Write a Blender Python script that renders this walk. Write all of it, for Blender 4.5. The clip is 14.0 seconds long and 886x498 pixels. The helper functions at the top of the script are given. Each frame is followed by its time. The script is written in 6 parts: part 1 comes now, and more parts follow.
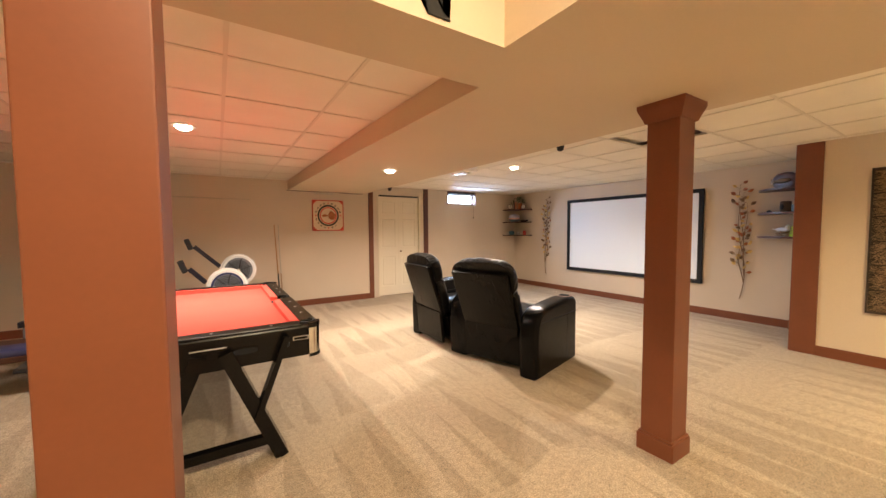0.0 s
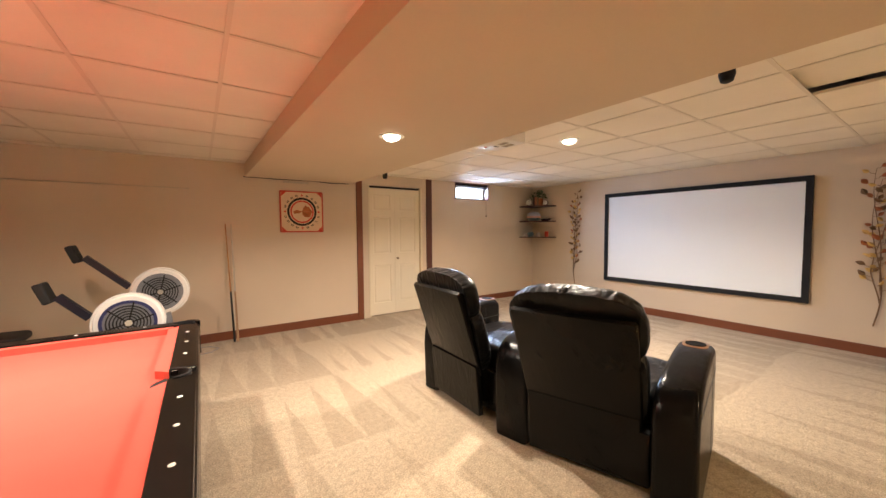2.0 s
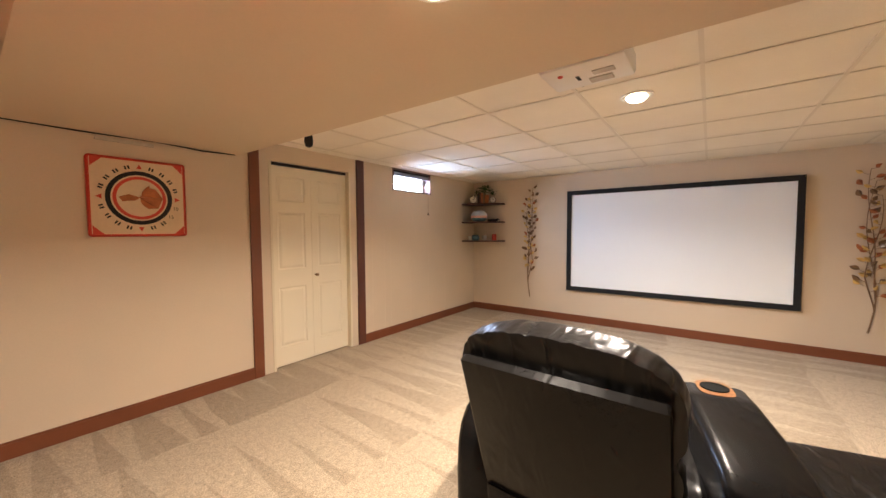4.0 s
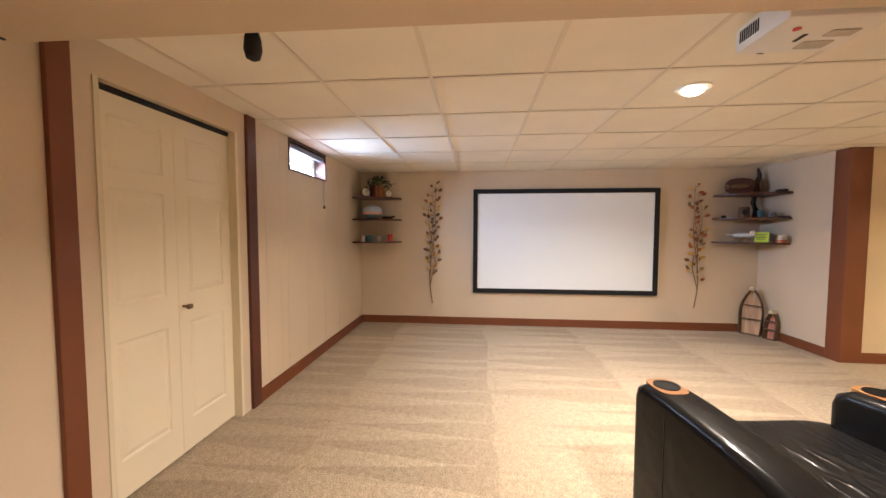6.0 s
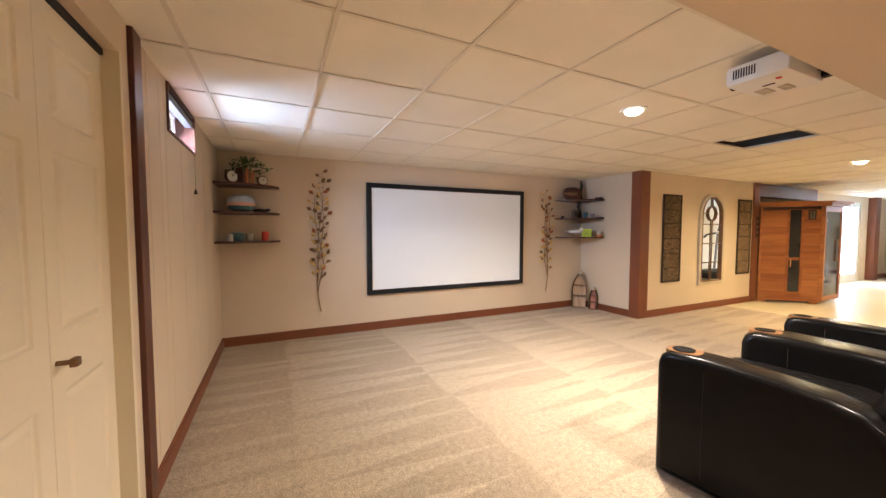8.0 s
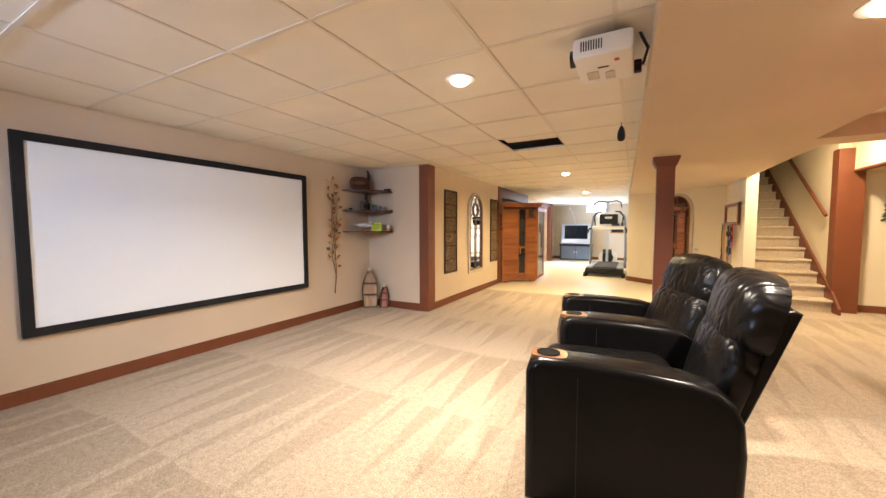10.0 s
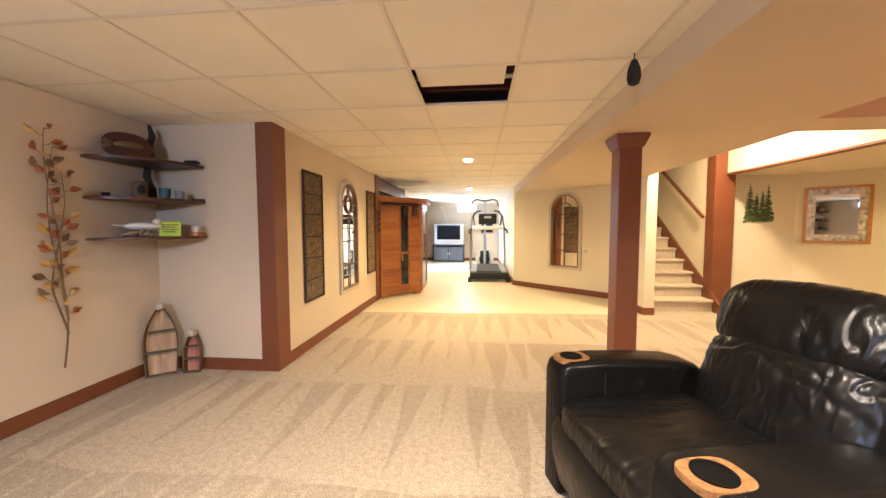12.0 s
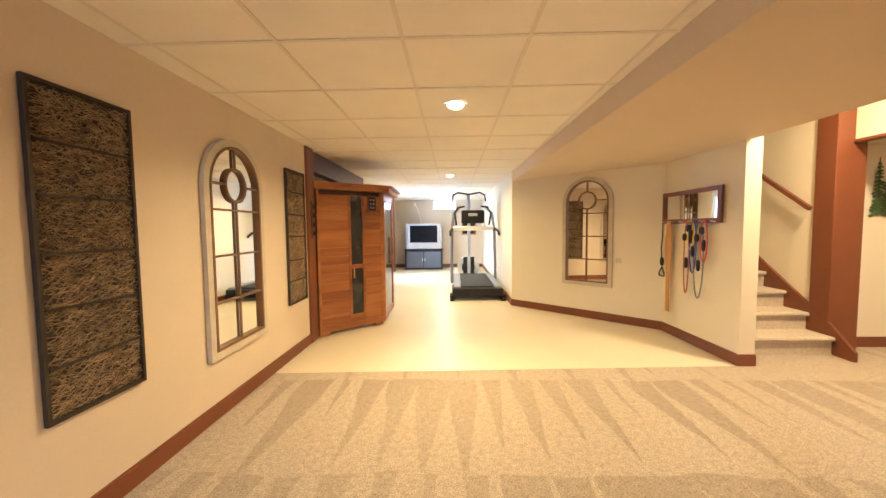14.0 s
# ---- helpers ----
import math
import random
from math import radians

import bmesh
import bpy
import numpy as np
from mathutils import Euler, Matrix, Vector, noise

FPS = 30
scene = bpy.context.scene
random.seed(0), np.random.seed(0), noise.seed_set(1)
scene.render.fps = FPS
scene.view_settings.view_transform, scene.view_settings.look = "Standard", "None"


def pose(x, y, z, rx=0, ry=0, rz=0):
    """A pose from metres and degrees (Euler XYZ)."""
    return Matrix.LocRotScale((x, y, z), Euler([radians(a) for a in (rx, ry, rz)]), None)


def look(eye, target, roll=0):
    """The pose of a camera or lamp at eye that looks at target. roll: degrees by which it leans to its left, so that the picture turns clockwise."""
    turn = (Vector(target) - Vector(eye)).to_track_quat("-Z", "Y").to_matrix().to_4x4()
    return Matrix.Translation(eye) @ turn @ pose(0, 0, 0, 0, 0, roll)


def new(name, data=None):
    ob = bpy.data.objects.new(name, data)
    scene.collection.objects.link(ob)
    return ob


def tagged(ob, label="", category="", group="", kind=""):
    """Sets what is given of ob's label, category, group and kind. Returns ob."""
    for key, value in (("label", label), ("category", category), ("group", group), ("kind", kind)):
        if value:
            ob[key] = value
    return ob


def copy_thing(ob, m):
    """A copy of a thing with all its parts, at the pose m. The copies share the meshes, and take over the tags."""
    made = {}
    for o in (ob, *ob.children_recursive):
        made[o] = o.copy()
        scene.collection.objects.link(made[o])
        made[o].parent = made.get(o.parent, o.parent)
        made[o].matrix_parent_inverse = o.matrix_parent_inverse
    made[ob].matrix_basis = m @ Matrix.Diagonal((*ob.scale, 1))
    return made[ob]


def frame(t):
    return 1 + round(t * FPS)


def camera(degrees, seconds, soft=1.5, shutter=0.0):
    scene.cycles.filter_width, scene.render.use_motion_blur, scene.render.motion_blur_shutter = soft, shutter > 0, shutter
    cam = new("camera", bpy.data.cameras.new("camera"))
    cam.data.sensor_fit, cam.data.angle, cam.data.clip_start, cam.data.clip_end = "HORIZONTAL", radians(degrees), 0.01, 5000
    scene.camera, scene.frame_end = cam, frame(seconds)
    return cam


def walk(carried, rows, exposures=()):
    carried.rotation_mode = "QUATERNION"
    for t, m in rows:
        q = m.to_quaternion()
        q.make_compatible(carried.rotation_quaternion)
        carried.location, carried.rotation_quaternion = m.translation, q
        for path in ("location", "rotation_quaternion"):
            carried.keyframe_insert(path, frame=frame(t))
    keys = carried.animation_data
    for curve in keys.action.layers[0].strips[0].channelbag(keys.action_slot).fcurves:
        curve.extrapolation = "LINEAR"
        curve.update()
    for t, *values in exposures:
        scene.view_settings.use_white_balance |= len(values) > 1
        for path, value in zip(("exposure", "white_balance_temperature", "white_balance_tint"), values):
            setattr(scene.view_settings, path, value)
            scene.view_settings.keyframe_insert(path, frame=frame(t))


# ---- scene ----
cam = camera(102.5, 14.0)
PATH = [
    (0, (0.474, -0.217, 1.323), (1.542, 1.471, 1.218), -0.4),
    (0.5, (0.615, 0.14, 1.308), (1.684, 1.827, 1.204), -0.4),
    (1, (0.797, 0.509, 1.29), (1.867, 2.196, 1.186), -0.4),
    (1.5, (0.949, 0.864, 1.319), (2.042, 2.536, 1.215), -0.4),
    (2, (1.023, 1.292, 1.341), (2.15, 2.941, 1.236), -0.4),
    (2.5, (1.152, 1.741, 1.34), (2.367, 3.326, 1.232), -0.2),
    (2.7, (1.19, 1.945, 1.342), (2.463, 3.484, 1.236), -0.2),
    (4.8, (1.562, 3.722, 1.359), (3.362, 4.59, 1.255), -0.1),
    (5, (1.592, 3.899, 1.361), (3.441, 4.655, 1.255), -0.0),
    (5.5, (1.648, 4.32, 1.353), (3.588, 4.791, 1.251), -0.0),
    (6, (1.701, 4.725, 1.353), (3.689, 4.911, 1.25), 0.1),
    (6.5, (1.795, 5.078, 1.339), (3.79, 4.996, 1.241), -0.0),
    (7, (1.871, 5.41, 1.334), (3.837, 5.06, 1.235), -0.0),
    (7.5, (1.998, 5.677, 1.32), (3.9, 5.066, 1.222), -0.0),
    (8, (2.173, 5.849, 1.307), (3.98, 4.996, 1.207), -0.0),
    (8.5, (2.345, 5.94, 1.285), (4.014, 4.843, 1.183), -0.1),
    (9, (2.512, 5.929, 1.241), (3.979, 4.574, 1.146), -0.1),
    (9.2, (2.585, 5.895, 1.236), (3.945, 4.431, 1.136), -0.1),
    (11.3, (3.665, 4.6, 1.289), (4.08, 2.647, 1.171), -0.1),
    (11.5, (3.743, 4.44, 1.292), (4.088, 2.473, 1.174), -0.1),
    (12, (3.907, 3.944, 1.287), (4.101, 1.957, 1.165), -0.1),
    (12.5, (3.956, 3.405, 1.29), (4.033, 1.411, 1.165), -0.2),
    (13, (3.997, 2.865, 1.294), (4.045, 0.87, 1.165), -0.3),
    (13.5, (4.043, 2.309, 1.297), (4.09, 0.314, 1.167), -0.3),
    (14, (4.069, 1.778, 1.28), (4.126, -0.218, 1.162), -0.6),
]
walk(cam, [(t, look(eye, target, roll)) for t, eye, target, roll in PATH], [(0, 0.00), (9, 0.00), (11.5, 0.14), (12.5, 0.22), (13.2, 0.16), (14, 0.00)])

# ---- world and lights ----
world = bpy.data.worlds.new("sky")
scene.world = world
world.use_nodes = True
wn = world.node_tree
sky = wn.nodes.new("ShaderNodeTexSky")
sky.sky_type, sky.sun_disc = "NISHITA", False
sky.sun_elevation, sky.sun_rotation = radians(40), radians(200)
wn.links.new(sky.outputs[0], wn.nodes["Background"].inputs[0])
wn.nodes["Background"].inputs[1].default_value = 0.12

WARM = (1.0, 0.77, 0.44)
SOFT = (1.0, 0.86, 0.73)
DAY = (0.50, 0.67, 1.0)


def lamp(name, m, watts, size, colour, size_y=0.0, spread=180):
    data = bpy.data.lights.new(name, "AREA")
    data.energy, data.color, data.size, data.spread = watts, colour, size, radians(spread)
    data.shape = "RECTANGLE" if size_y else "DISK"
    if size_y:
        data.size_y = size_y
    ob = new(name, data)
    ob.matrix_world = m
    return ob


CEIL, SOFFIT = 2.19, 2.03
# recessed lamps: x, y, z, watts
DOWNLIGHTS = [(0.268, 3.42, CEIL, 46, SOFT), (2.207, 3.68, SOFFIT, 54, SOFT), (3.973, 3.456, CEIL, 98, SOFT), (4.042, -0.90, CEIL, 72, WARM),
              # the z 2.075 entry is an unseen lamp, added to brighten the niche walls
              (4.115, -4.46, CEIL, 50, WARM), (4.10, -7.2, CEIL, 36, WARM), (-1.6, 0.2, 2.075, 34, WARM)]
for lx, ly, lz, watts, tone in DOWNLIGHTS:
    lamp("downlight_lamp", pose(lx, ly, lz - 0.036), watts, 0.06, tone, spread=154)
lamp("stairwell_lamp", pose(0.85, -0.75, 2.77), 105, 0.25, (1.0, 0.80, 0.54))
lamp("window_daylight", pose(5.175, 6.52, 2.05, -64), 50, 0.68, DAY, 0.20, 110)
lamp("glass_door_daylight", pose(6.08, -7.45, 1.1, 0, 90, 0), 120, 1.8, DAY, 1.0)
lamp("far_window_daylight", pose(4.33, -9.93, 2.03, 90), 10, 0.6, DAY, 0.2)

# ---- materials ----


def mat(name, colour, rough=0.6, metal=0.0, vary=0.08, scale=3.0, fine=60.0, bump=0.05, depth=0.002, spec=0.5, tint=None, coat=0.0):
    m = bpy.data.materials.new(name)
    m.use_nodes = True
    n, l = m.node_tree.nodes, m.node_tree.links
    b = n["Principled BSDF"]
    b.inputs["Roughness"].default_value, b.inputs["Metallic"].default_value = rough, metal
    b.inputs["Specular IOR Level"].default_value = spec
    b.inputs["Coat Weight"].default_value = coat
    tc = n.new("ShaderNodeTexCoord")
    n1, n2 = n.new("ShaderNodeTexNoise"), n.new("ShaderNodeTexNoise")
    n1.inputs["Scale"].default_value, n2.inputs["Scale"].default_value = scale, fine
    n1.inputs["Detail"].default_value = 4
    for k in (n1, n2):
        l.new(tc.outputs["Object"], k.inputs["Vector"])
    mixer = n.new("ShaderNodeMath")
    mixer.operation = "MULTIPLY_ADD"
    l.new(n2.outputs[0], mixer.inputs[0])
    mixer.inputs[1].default_value = 0.4
    l.new(n1.outputs[0], mixer.inputs[2])
    ramp = n.new("ShaderNodeValToRGB")
    ramp.color_ramp.elements[0].position, ramp.color_ramp.elements[1].position = 0.35, 1.05
    lo = [c * (1 - vary) for c in colour]
    hi = [min(1, c * (1 + vary)) for c in (tint or colour)]
    ramp.color_ramp.elements[0].color, ramp.color_ramp.elements[1].color = (*lo, 1), (*hi, 1)
    l.new(mixer.outputs[0], ramp.inputs[0])
    l.new(ramp.outputs[0], b.inputs["Base Color"])
    if bump:
        bp = n.new("ShaderNodeBump")
        bp.inputs["Strength"].default_value, bp.inputs["Distance"].default_value = bump, depth
        l.new(n2.outputs[0], bp.inputs["Height"])
        l.new(bp.outputs[0], b.inputs["Normal"])
    m["nodes"] = 1
    return m


def emit(name, colour, strength):
    m = bpy.data.materials.new(name)
    m.use_nodes = True
    b = m.node_tree.nodes["Principled BSDF"]
    b.inputs["Base Color"].default_value = (*colour, 1)
    b.inputs["Emission Color"].default_value, b.inputs["Emission Strength"].default_value = (*colour, 1), strength
    return m


def wood(name, dark, light, rough=0.35, axis=2, scale=9.0):
    m = bpy.data.materials.new(name)
    m.use_nodes = True
    n, l = m.node_tree.nodes, m.node_tree.links
    b = n["Principled BSDF"]
    b.inputs["Roughness"].default_value = rough
    tc, mp = n.new("ShaderNodeTexCoord"), n.new("ShaderNodeMapping")
    s = [scale, scale, scale]
    s[axis] = scale * 0.08
    mp.inputs["Scale"].default_value = s
    info = n.new("ShaderNodeObjectInfo")
    l.new(tc.outputs["Object"], mp.inputs["Vector"])
    l.new(info.outputs["Random"], mp.inputs["Location"])
    ns = n.new("ShaderNodeTexNoise")
    ns.inputs["Scale"].default_value, ns.inputs["Detail"].default_value, ns.inputs["Distortion"].default_value = 2.5, 6, 0.8
    l.new(mp.outputs[0], ns.inputs["Vector"])
    add = n.new("ShaderNodeMath")
    add.operation = "MULTIPLY_ADD"
    l.new(info.outputs["Random"], add.inputs[0])
    add.inputs[1].default_value = 0.22
    l.new(ns.outputs[0], add.inputs[2])
    ramp = n.new("ShaderNodeValToRGB")
    ramp.color_ramp.elements[0].position, ramp.color_ramp.elements[1].position = 0.38, 0.85
    ramp.color_ramp.elements[0].color, ramp.color_ramp.elements[1].color = (*dark, 1), (*light, 1)
    l.new(add.outputs[0], ramp.inputs[0])
    l.new(ramp.outputs[0], b.inputs["Base Color"])
    bp = n.new("ShaderNodeBump")
    bp.inputs["Strength"].default_value, bp.inputs["Distance"].default_value = 0.12, 0.002
    l.new(ns.outputs[0], bp.inputs["Height"])
    l.new(bp.outputs[0], b.inputs["Normal"])
    return m


def carpet(name):
    """Beige cut-pile carpet with wedge-shaped vacuum strokes in the nap."""
    m = bpy.data.materials.new(name)
    m.use_nodes = True
    n, l = m.node_tree.nodes, m.node_tree.links
    b = n["Principled BSDF"]
    b.inputs["Roughness"].default_value, b.inputs["Specular IOR Level"].default_value = 0.95, 0.1
    b.inputs["Sheen Weight"].default_value = 0.15

    def op(kind, a, c=None, d=None):
        k = n.new("ShaderNodeMath")
        k.operation = kind
        for i, v in enumerate((a, c, d)):
            if v is None:
                continue
            if isinstance(v, (int, float)):
                k.inputs[i].default_value = v
            else:
                l.new(v, k.inputs[i])
        return k.outputs[0]

    tc, sep = n.new("ShaderNodeTexCoord"), n.new("ShaderNodeSeparateXYZ")
    warp = n.new("ShaderNodeTexNoise")
    warp.inputs["Scale"].default_value = 1.3
    l.new(tc.outputs["Object"], warp.inputs["Vector"])
    l.new(tc.outputs["Object"], sep.inputs[0])
    wob = op("MULTIPLY", op("SUBTRACT", warp.outputs[0], 0.5), 0.24)
    v = op("DIVIDE", op("ADD", sep.outputs[1], wob), 1.15)      # along the strokes
    row = op("FLOOR", v)
    u = op("ADD", op("DIVIDE", op("ADD", sep.outputs[0], op("MULTIPLY", wob, 0.35)), 0.24), op("MULTIPLY", op("SINE", op("MULTIPLY", row, 12.9)), 3.7))
    fu, fv = op("FRACT", u), op("FRACT", v)
    stroke = n.new("ShaderNodeTexWhiteNoise")
    stroke.noise_dimensions = "2D"
    comb = n.new("ShaderNodeCombineXYZ")
    l.new(op("FLOOR", u), comb.inputs[0])
    l.new(row, comb.inputs[1])
    l.new(comb.outputs[0], stroke.inputs["Vector"])
    width = op("MULTIPLY", op("MULTIPLY", op("SUBTRACT", op("ADD", 0.55, op("MULTIPLY", stroke.outputs[0], 0.6)), fv), 0.62), op("ADD", op("MULTIPLY", stroke.outputs[0], 0.7), 0.35))
    edge = op("ABSOLUTE", op("SUBTRACT", fu, 0.5))
    wedge = n.new("ShaderNodeMapRange")
    wedge.interpolation_type = "SMOOTHSTEP"
    l.new(op("SUBTRACT", width, edge), wedge.inputs["Value"])
    wedge.inputs["From Min"].default_value, wedge.inputs["From Max"].default_value = -0.012, 0.012
    fade = n.new("ShaderNodeTexNoise")
    fade.inputs["Scale"].default_value = 0.55
    l.new(tc.outputs["Object"], fade.inputs["Vector"])
    amount = op("MULTIPLY", wedge.outputs[0], op("MULTIPLY", fade.outputs[0], 0.76))
    pile = n.new("ShaderNodeTexNoise")
    pile.inputs["Scale"].default_value, pile.inputs["Detail"].default_value = 120, 6
    pile.inputs["Roughness"].default_value = 0.72
    l.new(tc.outputs["Object"], pile.inputs["Vector"])
    blot = n.new("ShaderNodeTexNoise")
    blot.inputs["Scale"].default_value, blot.inputs["Detail"].default_value = 30, 5
    l.new(tc.outputs["Object"], blot.inputs["Vector"])
    mix = n.new("ShaderNodeMix")
    mix.data_type = "RGBA"
    mix.inputs["A"].default_value, mix.inputs["B"].default_value = (0.44, 0.35, 0.245, 1), (0.255, 0.19, 0.122, 1)
    l.new(amount, mix.inputs["Factor"])
    mul = n.new("ShaderNodeMix")
    mul.data_type, mul.blend_type = "RGBA", "MULTIPLY"
    mul.inputs["Factor"].default_value = 1.0
    l.new(mix.outputs["Result"], mul.inputs["A"])
    tone = n.new("ShaderNodeMapRange")
    tone.inputs["From Min"].default_value, tone.inputs["From Max"].default_value = 0.25, 0.75
    tone.inputs["To Min"].default_value, tone.inputs["To Max"].default_value = 0.08, 1.92
    l.new(op("MULTIPLY_ADD", pile.outputs[0], 0.79, op("MULTIPLY", blot.outputs[0], 0.21)), tone.inputs["Value"])
    l.new(tone.outputs[0], mul.inputs["B"])
    l.new(mul.outputs["Result"], b.inputs["Base Color"])
    bp = n.new("ShaderNodeBump")
    bp.inputs["Strength"].default_value, bp.inputs["Distance"].default_value = 0.8, 0.012
    l.new(pile.outputs[0], bp.inputs["Height"])
    l.new(bp.outputs[0], b.inputs["Normal"])
    return m


def leather(name, rough, crease, spec):
    """Black upholstery leather: fine grain, with soft creases drawn across it."""
    m = mat(name, (0.0055, 0.005, 0.0048), rough, vary=0.3, scale=5, fine=200, bump=0.08, depth=0.002, spec=spec)
    n, l = m.node_tree.nodes, m.node_tree.links
    b = n["Principled BSDF"]
    tc, mp = n.new("ShaderNodeTexCoord"), n.new("ShaderNodeMapping")
    mp.inputs["Scale"].default_value = (1.0, 2.6, 1.2)
    l.new(tc.outputs["Object"], mp.inputs["Vector"])
    fold = n.new("ShaderNodeTexNoise")
    fold.noise_type = "RIDGED_MULTIFRACTAL"
    fold.inputs["Scale"].default_value, fold.inputs["Detail"].default_value, fold.inputs["Distortion"].default_value = 7.0, 3.0, 0.9
    l.new(mp.outputs[0], fold.inputs["Vector"])
    bp = n.new("ShaderNodeBump")
    bp.inputs["Strength"].default_value, bp.inputs["Distance"].default_value = crease, 0.012
    l.new(fold.outputs[0], bp.inputs["Height"])
    for k in n:
        if k.bl_idname == "ShaderNodeBump" and k != bp:
            l.new(bp.outputs[0], k.inputs["Normal"])
            l.new(k.outputs[0], b.inputs["Normal"])
    return m


M_WALL = mat("beige_wall_paint", (0.63, 0.52, 0.39), 0.55, vary=0.06, scale=1.2, fine=90, bump=0.12)
M_CREAM = mat("cream_wall_paint", (0.71, 0.63, 0.47), 0.75, vary=0.05, scale=1.2, fine=90, bump=0.1)
M_SOFFIT = mat("soffit_paint", (0.64, 0.52, 0.38), 0.7, vary=0.04, scale=1.0, fine=70, bump=0.08)
M_TILE = mat("ceiling_tile", (0.86, 0.80, 0.70), 0.9, vary=0.05, scale=2.5, fine=140, bump=0.25)
M_TBAR = mat("ceiling_grid_metal", (0.76, 0.69, 0.585), 0.5, vary=0.03, bump=0)
M_BROWN = mat("russet_brown_paint", (0.175, 0.052, 0.02), 0.48, vary=0.1, scale=4, fine=70, bump=0.06)
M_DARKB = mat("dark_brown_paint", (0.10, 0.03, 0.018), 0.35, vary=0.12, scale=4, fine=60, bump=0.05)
M_CARPET = carpet("beige_carpet")
M_LINO = mat("cream_vinyl_floor", (0.66, 0.575, 0.40), 0.34, vary=0.05, scale=1.6, fine=24, bump=0.02)
M_DOOR = mat("cream_door_paint", (0.78, 0.70, 0.54), 0.45, vary=0.03, scale=2, fine=50, bump=0.03)
M_LEATHER = leather("black_leather", 0.27, 0.25, 0.13)
M_CREASED = leather("creased_black_leather", 0.30, 0.8, 0.24)
M_BLACK = mat("black_lacquer", (0.0035, 0.003, 0.003), 0.24, vary=0.2, scale=6, fine=80, bump=0.02, spec=0.3)
M_MATTE = mat("matte_black", (0.008, 0.0075, 0.0075), 0.7, vary=0.2, scale=8, fine=80, bump=0.05)
M_FELT = mat("red_felt", (0.74, 0.115, 0.085), 0.95, vary=0.07, scale=3, fine=220, bump=0.2, spec=0.1)
M_CHROME = mat("chrome", (0.75, 0.73, 0.70), 0.14, 1.0, vary=0.05, bump=0)
M_STEEL = mat("brushed_steel", (0.55, 0.54, 0.52), 0.35, 1.0, vary=0.08, fine=120, bump=0.03)
M_SCREEN = mat("white_screen_fabric", (0.88, 0.94, 1.0), 0.6, vary=0.01, scale=0.8, fine=200, bump=0.02)
M_VELVET = mat("black_velvet_frame", (0.008, 0.008, 0.009), 0.85, vary=0.2, bump=0.05)
M_WHITE = mat("white_plastic", (0.78, 0.76, 0.72), 0.4, vary=0.03, bump=0)
M_GREY = mat("grey_plastic", (0.20, 0.21, 0.23), 0.4, vary=0.1, bump=0.02)
M_SILVER = mat("silver_plastic", (0.50, 0.53, 0.58), 0.35, 0.3, vary=0.05, bump=0)
M_GLOW = emit("lamp_lens", (1.0, 0.86, 0.62), 16.0)
M_SKYGLOW = emit("bright_daylight_pane", (0.80, 0.89, 1.0), 6.0)
M_MIRROR = mat("mirror_glass", (0.86, 0.87, 0.86), 0.02, 1.0, vary=0.0, bump=0)
M_CEDAR = wood("cedar_boards", (0.20, 0.055, 0.016), (0.40, 0.145, 0.042), 0.34, axis=0, scale=4)
M_OAK = wood("honey_oak", (0.36, 0.15, 0.04), (0.60, 0.30, 0.10), 0.35, axis=0)
M_BURL = mat("burl_wood", (0.19, 0.088, 0.034), 0.3, vary=0.8, scale=75, fine=190, bump=0.02)
# black cup rim plastic, near-black so it also paints the hole's shade
M_CUP_SHADE = mat("black_cup_plastic_and_shade", (0.002, 0.002, 0.002), 0.6, vary=0.1, bump=0, spec=0.1)
M_SHELF = wood("dark_shelf_wood", (0.04, 0.013, 0.008), (0.10, 0.03, 0.017), 0.4, axis=0)

# ---- helpers for building ----


def bm_new():
    return bmesh.new()


def box(bm, x0, x1, y0, y1, z0, z1, bevel=0.0, m=None, seg=2):
    r = bmesh.ops.create_cube(bm, size=1)
    vs = r["verts"]
    bmesh.ops.scale(bm, vec=(x1 - x0, y1 - y0, z1 - z0), verts=vs)
    bmesh.ops.translate(bm, vec=((x0 + x1) / 2, (y0 + y1) / 2, (z0 + z1) / 2), verts=vs)
    if bevel:
        es = list({e for v in vs for e in v.link_edges})
        vs = bmesh.ops.bevel(bm, geom=es, offset=bevel, segments=seg, profile=0.5, affect="EDGES")["verts"]
    if m is not None:
        bmesh.ops.transform(bm, matrix=m, verts=[v for v in vs if v.is_valid])
    return bm


def cyl(bm, p0, p1, r0, r1=None, n=16):
    p0, p1 = Vector(p0), Vector(p1)
    d = p1 - p0
    m = Matrix.Translation((p0 + p1) / 2) @ d.to_track_quat("Z", "Y").to_matrix().to_4x4()
    bmesh.ops.create_cone(bm, cap_ends=True, segments=n, radius1=r0, radius2=r0 if r1 is None else r1, depth=d.length, matrix=m)
    return bm


def beam(bm, p0, p1, w, h, up=(0, 0, 1)):
    """A square bar from p0 to p1, w wide and h high."""
    p0, p1 = Vector(p0), Vector(p1)
    d = (p1 - p0).normalized()
    s = d.cross(Vector(up)).normalized()
    u = s.cross(d)
    vs = [bm.verts.new(p + s * a * w / 2 + u * b * h / 2) for p in (p0, p1) for a, b in ((-1, -1), (1, -1), (1, 1), (-1, 1))]
    for f in ((3, 2, 1, 0), (4, 5, 6, 7), (0, 1, 5, 4), (1, 2, 6, 5), (2, 3, 7, 6), (3, 0, 4, 7)):
        bm.faces.new([vs[i] for i in f])
    return bm


